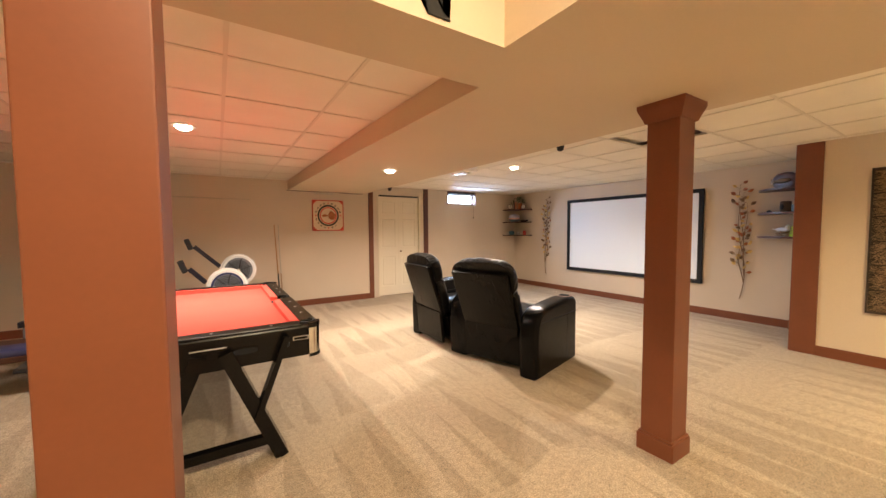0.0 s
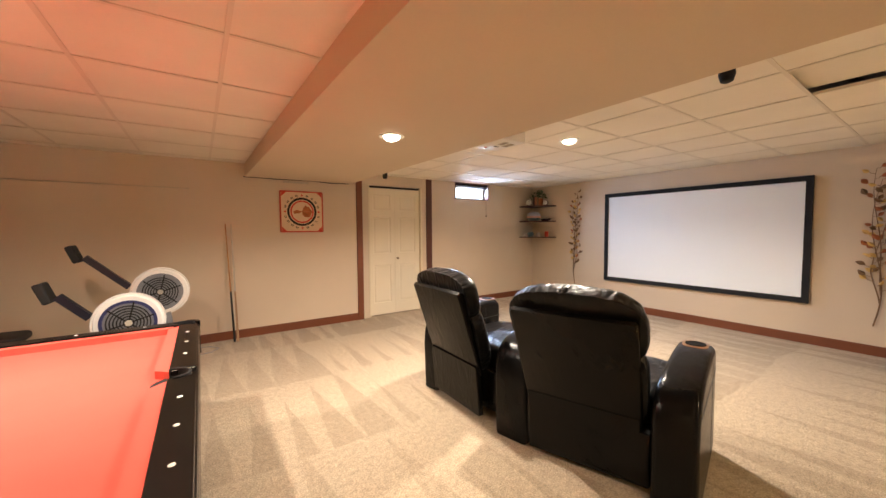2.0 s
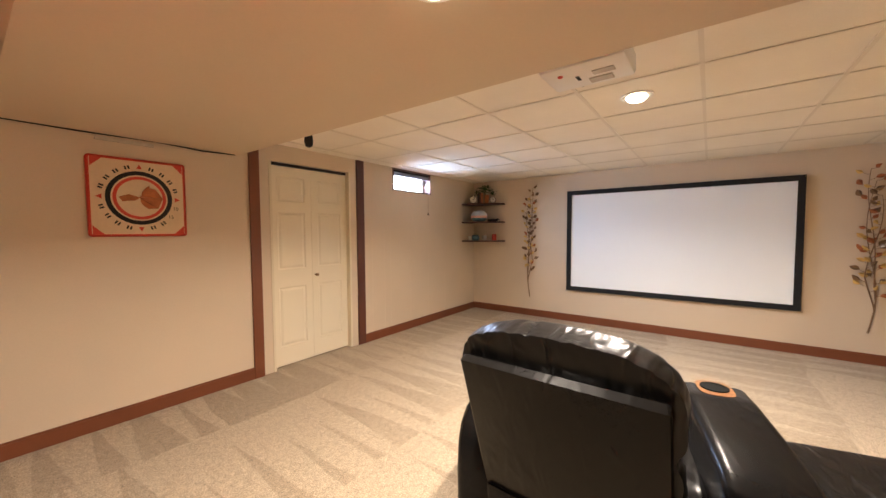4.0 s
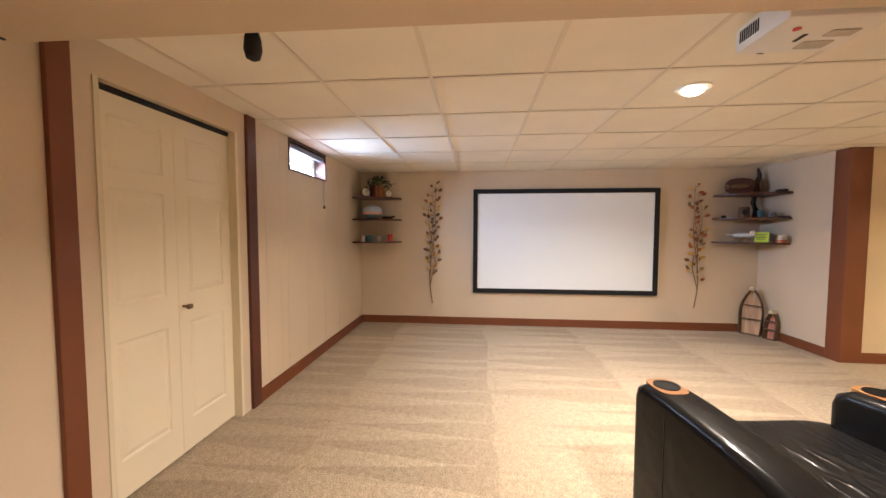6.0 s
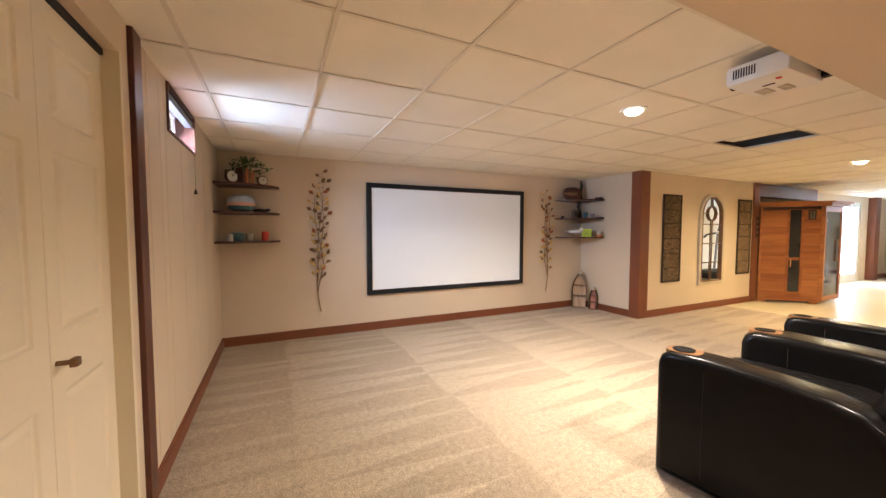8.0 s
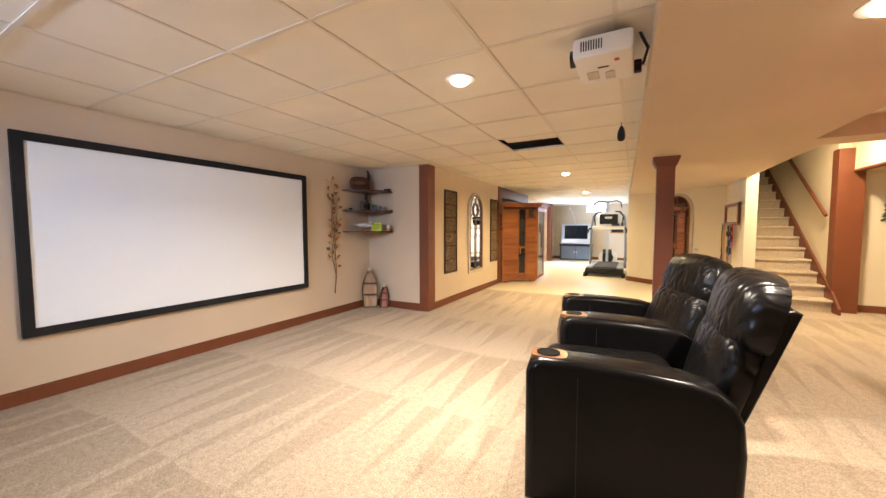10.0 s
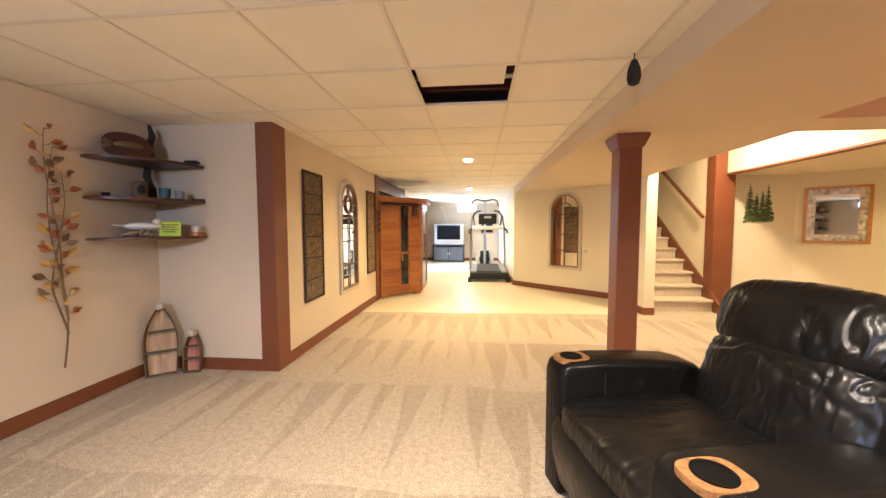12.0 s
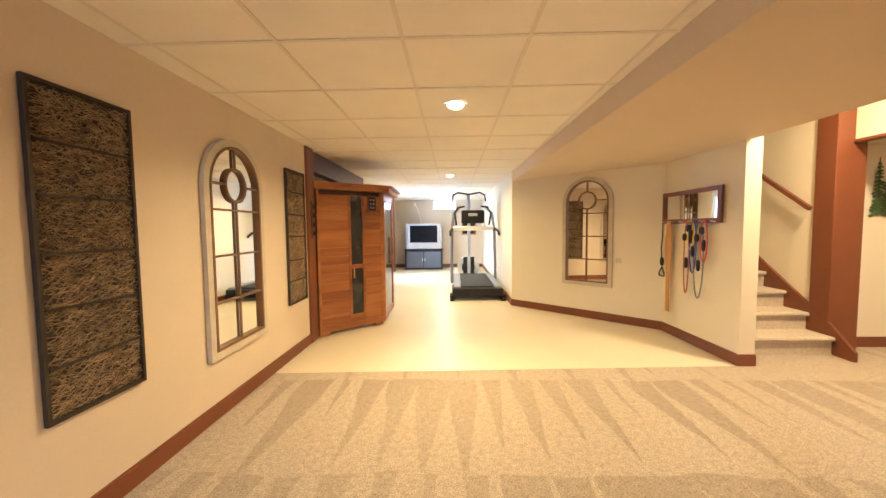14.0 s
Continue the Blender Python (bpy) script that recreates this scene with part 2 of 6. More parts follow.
def ball(bm, c, r, sx=1, sy=1, sz=1, n=12):
    m = Matrix.Translation(c) @ Matrix.Diagonal((sx, sy, sz, 1))
    bmesh.ops.create_uvsphere(bm, u_segments=n, v_segments=max(6, n * 2 // 3), radius=r, matrix=m)
    return bm


def prism(bm, pts, z0, z1):
    """A plan outline (anticlockwise) drawn up from z0 to z1."""
    lo = [bm.verts.new((x, y, z0)) for x, y in pts]
    hi = [bm.verts.new((x, y, z1)) for x, y in pts]
    bm.faces.new(lo[::-1])
    bm.faces.new(hi)
    for i in range(len(pts)):
        j = (i + 1) % len(pts)
        bm.faces.new((lo[i], lo[j], hi[j], hi[i]))
    return bm


def ring(bm, outer, inner, d0, d1):
    """A flat ring between two outlines in x, z with the same number of points, from depth y=d0 to d1."""
    n = len(outer)
    v = [[bm.verts.new((p[0], d, p[1])) for p in o] for o in (outer, inner) for d in (d0, d1)]
    for i in range(n):
        j = (i + 1) % n
        for a, b in ((0, 1), (1, 3), (3, 2), (2, 0)):
            bm.faces.new((v[a][i], v[a][j], v[b][j], v[b][i]))
    bmesh.ops.recalc_face_normals(bm, faces=bm.faces)
    return bm


def tube(name_pts, r, n=8):
    """A bent round bar along points."""
    bm = bm_new()
    pts = [Vector(p) for p in name_pts]
    rows = []
    for i, p in enumerate(pts):
        d = (pts[min(i + 1, len(pts) - 1)] - pts[max(i - 1, 0)]).normalized()
        a = Vector((0.31, 0.17, 0.93)).cross(d)
        a = (a if a.length > 0.1 else Vector((1, 0, 0)).cross(d)).normalized()
        b = d.cross(a)
        rad = r[i] if isinstance(r, (list, tuple)) else r
        rows.append([bm.verts.new(p + (a * math.cos(k * math.tau / n) + b * math.sin(k * math.tau / n)) * rad) for k in range(n)])
    for i in range(len(rows) - 1):
        for k in range(n):
            bm.faces.new((rows[i][k], rows[i][(k + 1) % n], rows[i + 1][(k + 1) % n], rows[i + 1][k]))
    bm.faces.new(rows[0][::-1])
    bm.faces.new(rows[-1])
    bmesh.ops.recalc_face_normals(bm, faces=bm.faces)
    return bm


def mesh_of(name, bm, material, smooth=False):
    me = bpy.data.meshes.new(name)
    bm.to_mesh(me)
    bm.free()
    me.materials.append(material)
    if smooth:
        for p in me.polygons:
            p.use_smooth = True
        me.set_sharp_from_angle(angle=radians(40))
    return me


def part(name, bm, material, parent, label="", smooth=False):
    ob = new(name, mesh_of(name, bm, material, smooth))
    ob.parent = parent
    if label:
        tagged(ob, label)
    return ob


def single(name, bm, material, label="", category="", kind="", m=None, smooth=False, group=""):
    ob = new(name, mesh_of(name, bm, material, smooth))
    if m is not None:
        ob.matrix_world = m
    return tagged(ob, label, category, group, kind)


def thing(name, label, category, m, group=""):
    ob = new(name)
    ob.empty_display_size = 0.1
    ob.matrix_world = m
    return tagged(ob, label, category, group)


def structure(name, bm, material, label, smooth=False):
    return single(name, bm, material, label, "", "structure", smooth=smooth)


def slab(bm, p, q, z0, z1, t):
    """A wall from p to q, of thickness t towards the right of the way from p to q."""
    p, q = Vector(p), Vector(q)
    d = (q - p).normalized()
    o = Vector((d.y, -d.x)) * t
    a, b, c, e = p, p + o, q + o, q
    return prism(bm, [tuple(a), tuple(b), tuple(c), tuple(e)], z0, z1)


# ---- floor ----
bm = bm_new()
prism(bm, [(-2.5, -2.4), (1.40, -2.4), (1.40, -1.46), (1.6, -1.455), (5.75, -1.28), (5.75, 0.9), (6.95, 0.9), (6.95, 6.6), (-2.5, 6.6)], -0.1, 0.0)
structure("floor", bm, M_CARPET, "beige cut-pile carpet with vacuum strokes in its nap")
bm = bm_new()
prism(bm, [(1.41, -1.2), (1.41, -11.2), (7.1, -11.2), (7.1, -1.2)], -0.09, -0.004)
structure("floor_vinyl", bm, M_LINO, "glossy cream vinyl floor of the exercise area")
# ---- walls ----
N = 6.41
GX = 5.685
E_ = 6.80
bm = bm_new()
for x0, x1, z0, z1 in ((-2.5, 3.165, 0, 2.3), (3.165, 4.075, 2.035, 2.3), (4.075, 4.785, 0, 2.3), (4.785, 5.565, 0, 1.898), (4.785, 5.565, 2.188, 2.3), (5.565, 6.95, 0, 2.3)):
    box(bm, x0, x1, N, N + 0.16, z0, z1)
structure("wall_north", bm, M_WALL, "beige painted wall with a closet door and a basement window")
bm = bm_new()
box(bm, E_, E_ + 0.15, 0.9, N, 0, 2.3)
structure("wall_east", bm, M_WALL, "beige painted wall behind the projection screen")
bm = bm_new()
box(bm, GX, E_, 0.83, 0.98, 0, 2.3)
structure("wall_return", bm, M_WALL, "beige painted return wall beside the corner shelves")
bm = bm_new()
box(bm, GX, GX + 0.15, -2.24, 0.83, 0, 2.3)
structure("wall_gallery", bm, M_WALL, "beige painted wall hung with panels and an arched mirror")
bm = bm_new()
box(bm, 6.9, 7.05, -4.75, -2.09, 0, 2.3)
box(bm, GX + 0.15, 6.9, -2.24, -2.09, 0, 2.3)
box(bm, 5.95, 6.9, -4.75, -4.6, 0, 2.3)
structure("wall_alcove", bm, M_WALL, "beige painted walls of the sauna alcove")
bm = bm_new()
box(bm, 5.95, 6.1, -6.85, -4.75, 0, 2.3)
box(bm, 5.95, 6.1, -8.05, -6.85, 2.05, 2.3)
box(bm, 5.95, 6.1, -9.995, -8.05, 0, 2.3)
structure("wall_corridor_east", bm, M_WALL, "beige painted wall with a glazed door to the daylight")
bm = bm_new()
for x0, x1, z0, z1 in ((3.0, 3.96, 0, 2.3), (3.96, 4.70, 0, 1.89), (3.96, 4.70, 2.17, 2.3), (4.70, 5.95, 0, 2.3)):
    box(bm, x0, x1, -9.995, -9.85, z0, z1)
structure("wall_south", bm, M_WALL, "grey-beige end wall with a small high window")
bm = bm_new()
slab(bm, (3.11, -4.05), (3.11, -9.85), 0, 2.3, 0.14)
structure("wall_corridor_west", bm, M_CREAM, "cream painted corridor wall beside the treadmill")
bm = bm_new()
slab(bm, (1.51, -2.61), (3.11, -4.05), 0, 2.3, 0.14)
structure("wall_angled", bm, M_CREAM, "cream painted slanting wall with an arched mirror")
bm = bm_new()
slab(bm, (1.485, -1.465), (1.51, -2.61), 0, 2.3, 0.145)
structure("wall_stair_side", bm, M_CREAM, "cream painted wall end beside the stairs")
# stairwell and niche
bm = bm_new()
box(bm, 0.21, 0.35, -5.2, -1.90, 0, 4.4)
structure("wall_stair_far", bm, M_CREAM, "cream painted stair wall with a handrail")
bm = bm_new()
box(bm, 0.21, 1.6, -5.34, -5.2, 0, 4.4)
box(bm, 1.34, 1.46, -5.2, -2.66, 0, 4.4)
structure("wall_stair_end", bm, M_CREAM, "cream painted end of the stairwell")
bm = bm_new()
box(bm, -0.94, 0.21, -2.125, -1.985, 0, 2.3)
structure("wall_niche", bm, M_CREAM, "cream painted back wall of the niche with metal pine trees")
bm = bm_new()
slab(bm, (-2.5, -0.50), (-0.89, -1.993), 0, 2.3, 0.14)
structure("wall_niche_slant", bm, M_CREAM, "cream painted slanting niche wall with a framed mirror")
bm = bm_new()
box(bm, -2.65, -2.5, -0.7, N + 0.16, 0, 2.3)
structure("wall_west", bm, M_WALL, "beige painted wall behind the pool table")

# ---- ceilings ----


def tile_ceiling(name, x0, x1, y0, y1, gx, gy, z, skip=()):
    """Lay-in tiles in a metal grid with lines through gx, gy every 0.62 m."""
    bm = bm_new()
    bars = bm_new()
    sx, sy = 0.615, 0.62
    xs = [x0] + [gx + sx * k for k in range(-20, 30) if x0 + 0.03 < gx + sx * k < x1 - 0.03] + [x1]
    ys = [y0] + [gy + sy * k for k in range(-30, 30) if y0 + 0.03 < gy + sy * k < y1 - 0.03] + [y1]
    for i in range(len(xs) - 1):
        for j in range(len(ys) - 1):
            cx, cy = (xs[i] + xs[i + 1]) / 2, (ys[j] + ys[j + 1]) / 2
            if any(abs(cx - a) < 0.2 and abs(cy - b) < 0.2 for a, b in skip):
                continue
            dz = random.uniform(0, 0.0015)
            box(bm, xs[i] + 0.004, xs[i + 1] - 0.004, ys[j] + 0.004, ys[j + 1] - 0.004, z + 0.0045 + dz, z + 0.02 + dz)
    for x in xs:
        box(bars, x - 0.0105, x + 0.0105, y0, y1, z, z + 0.003)
    for y in (ys[:-1] if name == "ceiling_corridor" else ys):
        for i in range(len(xs) - 1):
            box(bars, xs[i] + 0.0105, xs[i + 1] - 0.0105, y - 0.0105, y + 0.0105, z - 0.0005, z + 0.003)
    ob = structure(name, bm, M_TILE, "off-white lay-in ceiling tiles")
    tagged(part("grid", bars, M_TBAR, ob))
    return ob


tile_ceiling("ceiling_east", 2.86, 6.82, 0.64, 6.43, 3.69, 0.02, CEIL, skip=((3.9975, 1.57),))
tile_ceiling("ceiling_corridor", 2.9, 5.97, -9.86, 0.64, 3.69, 0.02, CEIL)
tile_ceiling("ceiling_pool", -2.5, 1.62, 1.19, 6.43, 1.15, 0.02, CEIL)
bm = bm_new()
box(bm, -2.7, 7.1, 0.86, 6.7, 2.46, 2.5)
box(bm, 2.86, 7.1, -11.2, 0.86, 2.46, 2.5)
box(bm, -2.7, 0.1, -2.3, 0.86, 2.46, 2.5)
structure("ceiling_deck", bm, M_DARKB, "dark wooden deck above the ceiling tiles")
bm = bm_new()
prism(bm, [(1.515, N), (1.555, 2.8), (1.597, 1.21), (2.97, 1.21), (2.875, N)], SOFFIT, 2.32)
prism(bm, [(-2.5, 0.853), (2.975, 0.853), (2.97, 1.21), (-2.5, 1.21)], SOFFIT, 2.32)
prism(bm, [(1.44, 0.853), (1.44, -2.60), (1.50, -2.62), (3.09, -4.06), (2.975, 0.853)], SOFFIT, 2.32)
prism(bm, [(-0.2, 0.56), (0.42, 0.56), (0.42, 0.853), (-0.2, 0.853)], SOFFIT, 2.32)
structure("ceiling_soffit", bm, M_SOFFIT, "smooth tan painted drywall soffit")
bm = bm_new()
box(bm, -2.5, 0.21, -2.12, 0.853, 2.075, 2.32)
structure("ceiling_niche", bm, M_CREAM, "cream painted niche ceiling")
bm = bm_new()
box(bm, -0.3, 1.54, 0.853, 0.97, 2.32, 2.8)
box(bm, 0.09, 0.21, -1.985, 0.853, 2.32, 2.8)
box(bm, 1.44, 1.56, -2.78, 0.853, 2.32, 2.8)
box(bm, -0.3, 0.21, -2.125, -1.985, 2.32, 4.4)
box(bm, 1.46, 1.58, -5.2, -2.78, 2.32, 4.4)
structure("wall_stairwell_upper", bm, M_CREAM, "cream painted upper walls of the stair opening")
bm = bm_new()
box(bm, -0.3, 1.56, -1.93, 0.95, 2.8, 2.88)
box(bm, -0.3, 1.66, -5.3, -2.0, 4.4, 4.48)
box(bm, -0.3, 1.56, -1.985, -1.93, 2.8, 4.4)
structure("ceiling_stairwell", bm, M_CREAM, "cream painted ceiling over the stairs")

# ---- baseboards and brown trim ----


def base_run(name, p, q, t=0.016, h=0.105):
    bm = bm_new()
    slab(bm, p, q, 0, h - 0.012, t)
    slab(bm, p, q, h - 0.012, h, t * 0.65)
    return structure(name, bm, M_BROWN, "russet-brown painted baseboard")


base_run("baseboard", (-2.5, N), (2.96, N))
base_run("baseboard", (4.285, N), (E_, N))
base_run("baseboard", (E_, N), (E_, 0.98))
base_run("baseboard", (E_ - 0.016, 0.98), (5.825, 0.98))
base_run("baseboard", (GX, 0.79), (GX, -2.11))
base_run("baseboard", (3.11, -9.83), (3.11, -4.05))
base_run("baseboard", (3.11, -4.05), (1.51, -2.61))
base_run("baseboard", (1.51, -2.61), (1.485, -1.465))
base_run("baseboard", (1.501, -1.465), (1.34, -1.465))
base_run("baseboard", (0.08, -1.985), (-0.90, -1.985))
base_run("baseboard", (-0.89, -1.993), (-2.5, -0.50))
base_run("baseboard", (5.95, -9.85), (3.13, -9.85))
base_run("baseboard", (5.95, -8.8), (5.95, -9.83))
base_run("baseboard", (-2.5, -0.5), (-2.5, N))


def trim_box(name, x0, x1, y0, y1, z0, z1, material, label, bevel=0.004):
    bm = bm_new()
    box(bm, x0, x1, y0, y1, z0, z1, bevel)
    return structure(name, bm, material, label)


trim_box("trim_pilaster", 5.665, 5.825, 0.79, 0.997, 0, CEIL + 0.004, M_BROWN, "russet-brown boxed corner pilaster", 0.006)
trim_box("trim_door_left", 2.96, 3.05, N - 0.022, N + 0.01, 0, SOFFIT + 0.15, M_BROWN, "russet-brown vertical board beside the closet")
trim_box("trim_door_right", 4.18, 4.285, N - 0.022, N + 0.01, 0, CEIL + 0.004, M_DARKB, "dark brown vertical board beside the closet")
trim_box("trim_gallery_end", 5.66, 5.86, -2.30, -2.11, 0, CEIL + 0.004, M_BROWN, "russet-brown board at the end of the gallery wall")
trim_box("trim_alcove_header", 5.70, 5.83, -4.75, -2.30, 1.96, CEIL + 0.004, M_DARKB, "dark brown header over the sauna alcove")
trim_box("trim_corridor", 5.80, 5.97, -8.80, -8.50, 0, CEIL + 0.004, M_BROWN, "russet-brown boxed post in the corridor")
trim_box("trim_newel_pilaster", 0.09, 0.375, -1.99, -1.79, 0, 2.40, M_BROWN, "russet-brown pilaster at the foot of the stairs", 0.006)
trim_box("trim_beam_edge", 0.12, 0.225, -1.79, 0.853, 2.055, 2.085, M_BROWN, "russet-brown edging under the niche beam")


def column(x, y, label):
    post = thing("support_post", label, "post", pose(x, y, 0), "boxed support posts")
    w = 0.087
    bm = bm_new()
    box(bm, -w, w, -w, w, 0, SOFFIT, 0.004)
    part("shaft", bm, M_BROWN, post)
    bm = bm_new()
    box(bm, -w - 0.016, w + 0.016, -w - 0.016, w + 0.016, 0, 0.10, 0.004)
    box(bm, -w - 0.010, w + 0.010, -w - 0.010, w + 0.010, 0.10, 0.115, 0.004)
    part("base_trim", bm, M_BROWN, post)
    bm = bm_new()
    z = SOFFIT - 0.105
    prof = [(0.004, 0.0), (0.012, 0.006), (0.02, 0.03), (0.028, 0.05), (0.037, 0.07), (0.041, 0.085), (0.041, 0.104)]
    rows = [[bm.verts.new((sx * (w + o), sy * (w + o), z + h)) for sx, sy in ((-1, -1), (1, -1), (1, 1), (-1, 1))] for o, h in prof]
    for a, b in zip(rows, rows[1:]):
        for i in range(4):
            bm.faces.new((a[i], a[(i + 1) % 4], b[(i + 1) % 4], b[i]))
    bm.faces.new(rows[-1])
    part("capital", bm, M_BROWN, post)
    return post


column(2.685, 0.83, "russet-brown boxed wooden support post with a moulded capital")
column(0.305, 0.668, "russet-brown boxed wooden support post beside the pool table")

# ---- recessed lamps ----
# the niche fitting is added with its lamp, out of view
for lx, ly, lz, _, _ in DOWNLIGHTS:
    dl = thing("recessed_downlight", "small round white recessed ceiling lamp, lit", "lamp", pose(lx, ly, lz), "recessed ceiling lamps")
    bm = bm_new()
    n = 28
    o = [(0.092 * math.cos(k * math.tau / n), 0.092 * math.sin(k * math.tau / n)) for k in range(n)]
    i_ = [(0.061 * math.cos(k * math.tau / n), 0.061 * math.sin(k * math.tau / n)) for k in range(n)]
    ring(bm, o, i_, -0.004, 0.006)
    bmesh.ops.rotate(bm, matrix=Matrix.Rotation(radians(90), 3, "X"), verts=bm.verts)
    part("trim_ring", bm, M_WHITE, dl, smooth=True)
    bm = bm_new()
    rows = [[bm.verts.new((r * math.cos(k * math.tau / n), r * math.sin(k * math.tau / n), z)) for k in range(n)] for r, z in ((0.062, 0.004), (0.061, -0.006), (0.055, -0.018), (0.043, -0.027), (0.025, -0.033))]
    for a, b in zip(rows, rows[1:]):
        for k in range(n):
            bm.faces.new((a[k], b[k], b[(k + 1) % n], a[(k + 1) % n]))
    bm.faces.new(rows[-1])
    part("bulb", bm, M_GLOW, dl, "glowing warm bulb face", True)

# ---- more materials ----
M_GOLD = mat("aged_gold_metal", (0.72, 0.50, 0.18), 0.30, 0.75, vary=0.25, scale=20, bump=0.03)
M_COPPER = mat("copper_red_metal", (0.42, 0.14, 0.055), 0.34, 0.5, vary=0.3, scale=20, bump=0.03)
M_BRONZE = mat("dark_bronze_metal", (0.22, 0.13, 0.065), 0.42, 0.4, vary=0.25, scale=15, bump=0.03)
M_DARKARM = mat("blue_black_plastic", (0.012, 0.012, 0.022), 0.4, vary=0.1, bump=0)
M_NAVY = mat("navy_plastic", (0.03, 0.035, 0.11), 0.4, vary=0.1, bump=0)
M_TWIG = mat("dark_twig", (0.035, 0.022, 0.013), 0.75, vary=0.35, scale=14, fine=120, bump=0.2)
M_GREYWOOD = mat("whitewashed_wood", (0.52, 0.45, 0.34), 0.6, vary=0.14, scale=10, fine=60, bump=0.15)
M_BRASSY = mat("gilt_brown_wood", (0.17, 0.08, 0.03), 0.4, vary=0.15, scale=12, bump=0.05)
M_BIRCH = wood("weathered_plank", (0.30, 0.17, 0.085), (0.62, 0.42, 0.26), 0.7, axis=2, scale=8)
M_REDPLANK = wood("red_washed_plank", (0.40, 0.10, 0.06), (0.70, 0.32, 0.22), 0.7, axis=2, scale=8)
M_OLIVE = mat("dark_weathered_rim", (0.13, 0.085, 0.05), 0.8, vary=0.2, scale=12, bump=0.15)
M_CREAMBOARD = mat("cream_board_print", (0.72, 0.55, 0.36), 0.5, vary=0.08, scale=6, bump=0.02)
M_FIBRE = mat("tan_fibre", (0.36, 0.25, 0.14), 0.8, vary=0.5, scale=28, fine=150, bump=0.3)
M_TAN = mat("tan_leather", (0.50, 0.25, 0.075), 0.45, vary=0.12, scale=8, bump=0.05)
M_RED = mat("red_print", (0.62, 0.06, 0.035), 0.5, vary=0.06, bump=0)
M_GREEN = mat("leaf_green", (0.035, 0.09, 0.025), 0.55, vary=0.3, scale=14, bump=0.05)
M_PINE = mat("painted_pine_green", (0.055, 0.10, 0.03), 0.5, 0.3, vary=0.35, scale=16, bump=0.1)
M_LIME = mat("lime_paper", (0.62, 0.80, 0.05), 0.6, vary=0.03, bump=0)
M_CERAM = mat("glazed_ceramic", (0.55, 0.50, 0.42), 0.25, vary=0.15, scale=14, bump=0.02)
M_TEAL = mat("teal_glaze", (0.05, 0.13, 0.15), 0.3, vary=0.3, scale=18, bump=0.02)
M_SKYBLUE = mat("pale_blue_glaze", (0.42, 0.52, 0.66), 0.3, vary=0.2, scale=18, bump=0.02)
M_PINK = mat("pale_pink_glaze", (0.72, 0.38, 0.32), 0.3, vary=0.1, scale=18, bump=0.02)
M_CLOCK = mat("clock_face", (0.80, 0.77, 0.66), 0.4, vary=0.02, bump=0)
M_YELLOW = mat("yellow_rubber", (0.85, 0.60, 0.03), 0.5, vary=0.05, bump=0)
M_BLUE = mat("blue_rubber", (0.04, 0.06, 0.35), 0.5, vary=0.05, bump=0)
M_GLASS = bpy.data.materials.new("clear_glass")
M_GLASS.use_nodes = True
gb = M_GLASS.node_tree.nodes["Principled BSDF"]
gb.inputs["Base Color"].default_value, gb.inputs["Transmission Weight"].default_value, gb.inputs["Roughness"].default_value = (0.92, 0.95, 0.95, 1), 1.0, 0.02
M_DARKGLASS = mat("dark_screen_glass", (0.012, 0.014, 0.018), 0.08, vary=0.1, bump=0)
# smoked glass; its grey-blue base has the floor's reflection painted in
M_SMOKED_SHEEN = mat("smoked_glass_with_sheen", (0.10, 0.115, 0.14), 0.15, vary=0.1, bump=0)
M_CLIP = mat("stair_carpet", (0.52, 0.43, 0.31), 0.95, vary=0.16, scale=30, fine=120, bump=0.6, depth=0.01, spec=0.1)
M_MARBLE = mat("grey_mottled_frame", (0.46, 0.44, 0.39), 0.3, vary=0.95, scale=22, fine=80, bump=0.25)


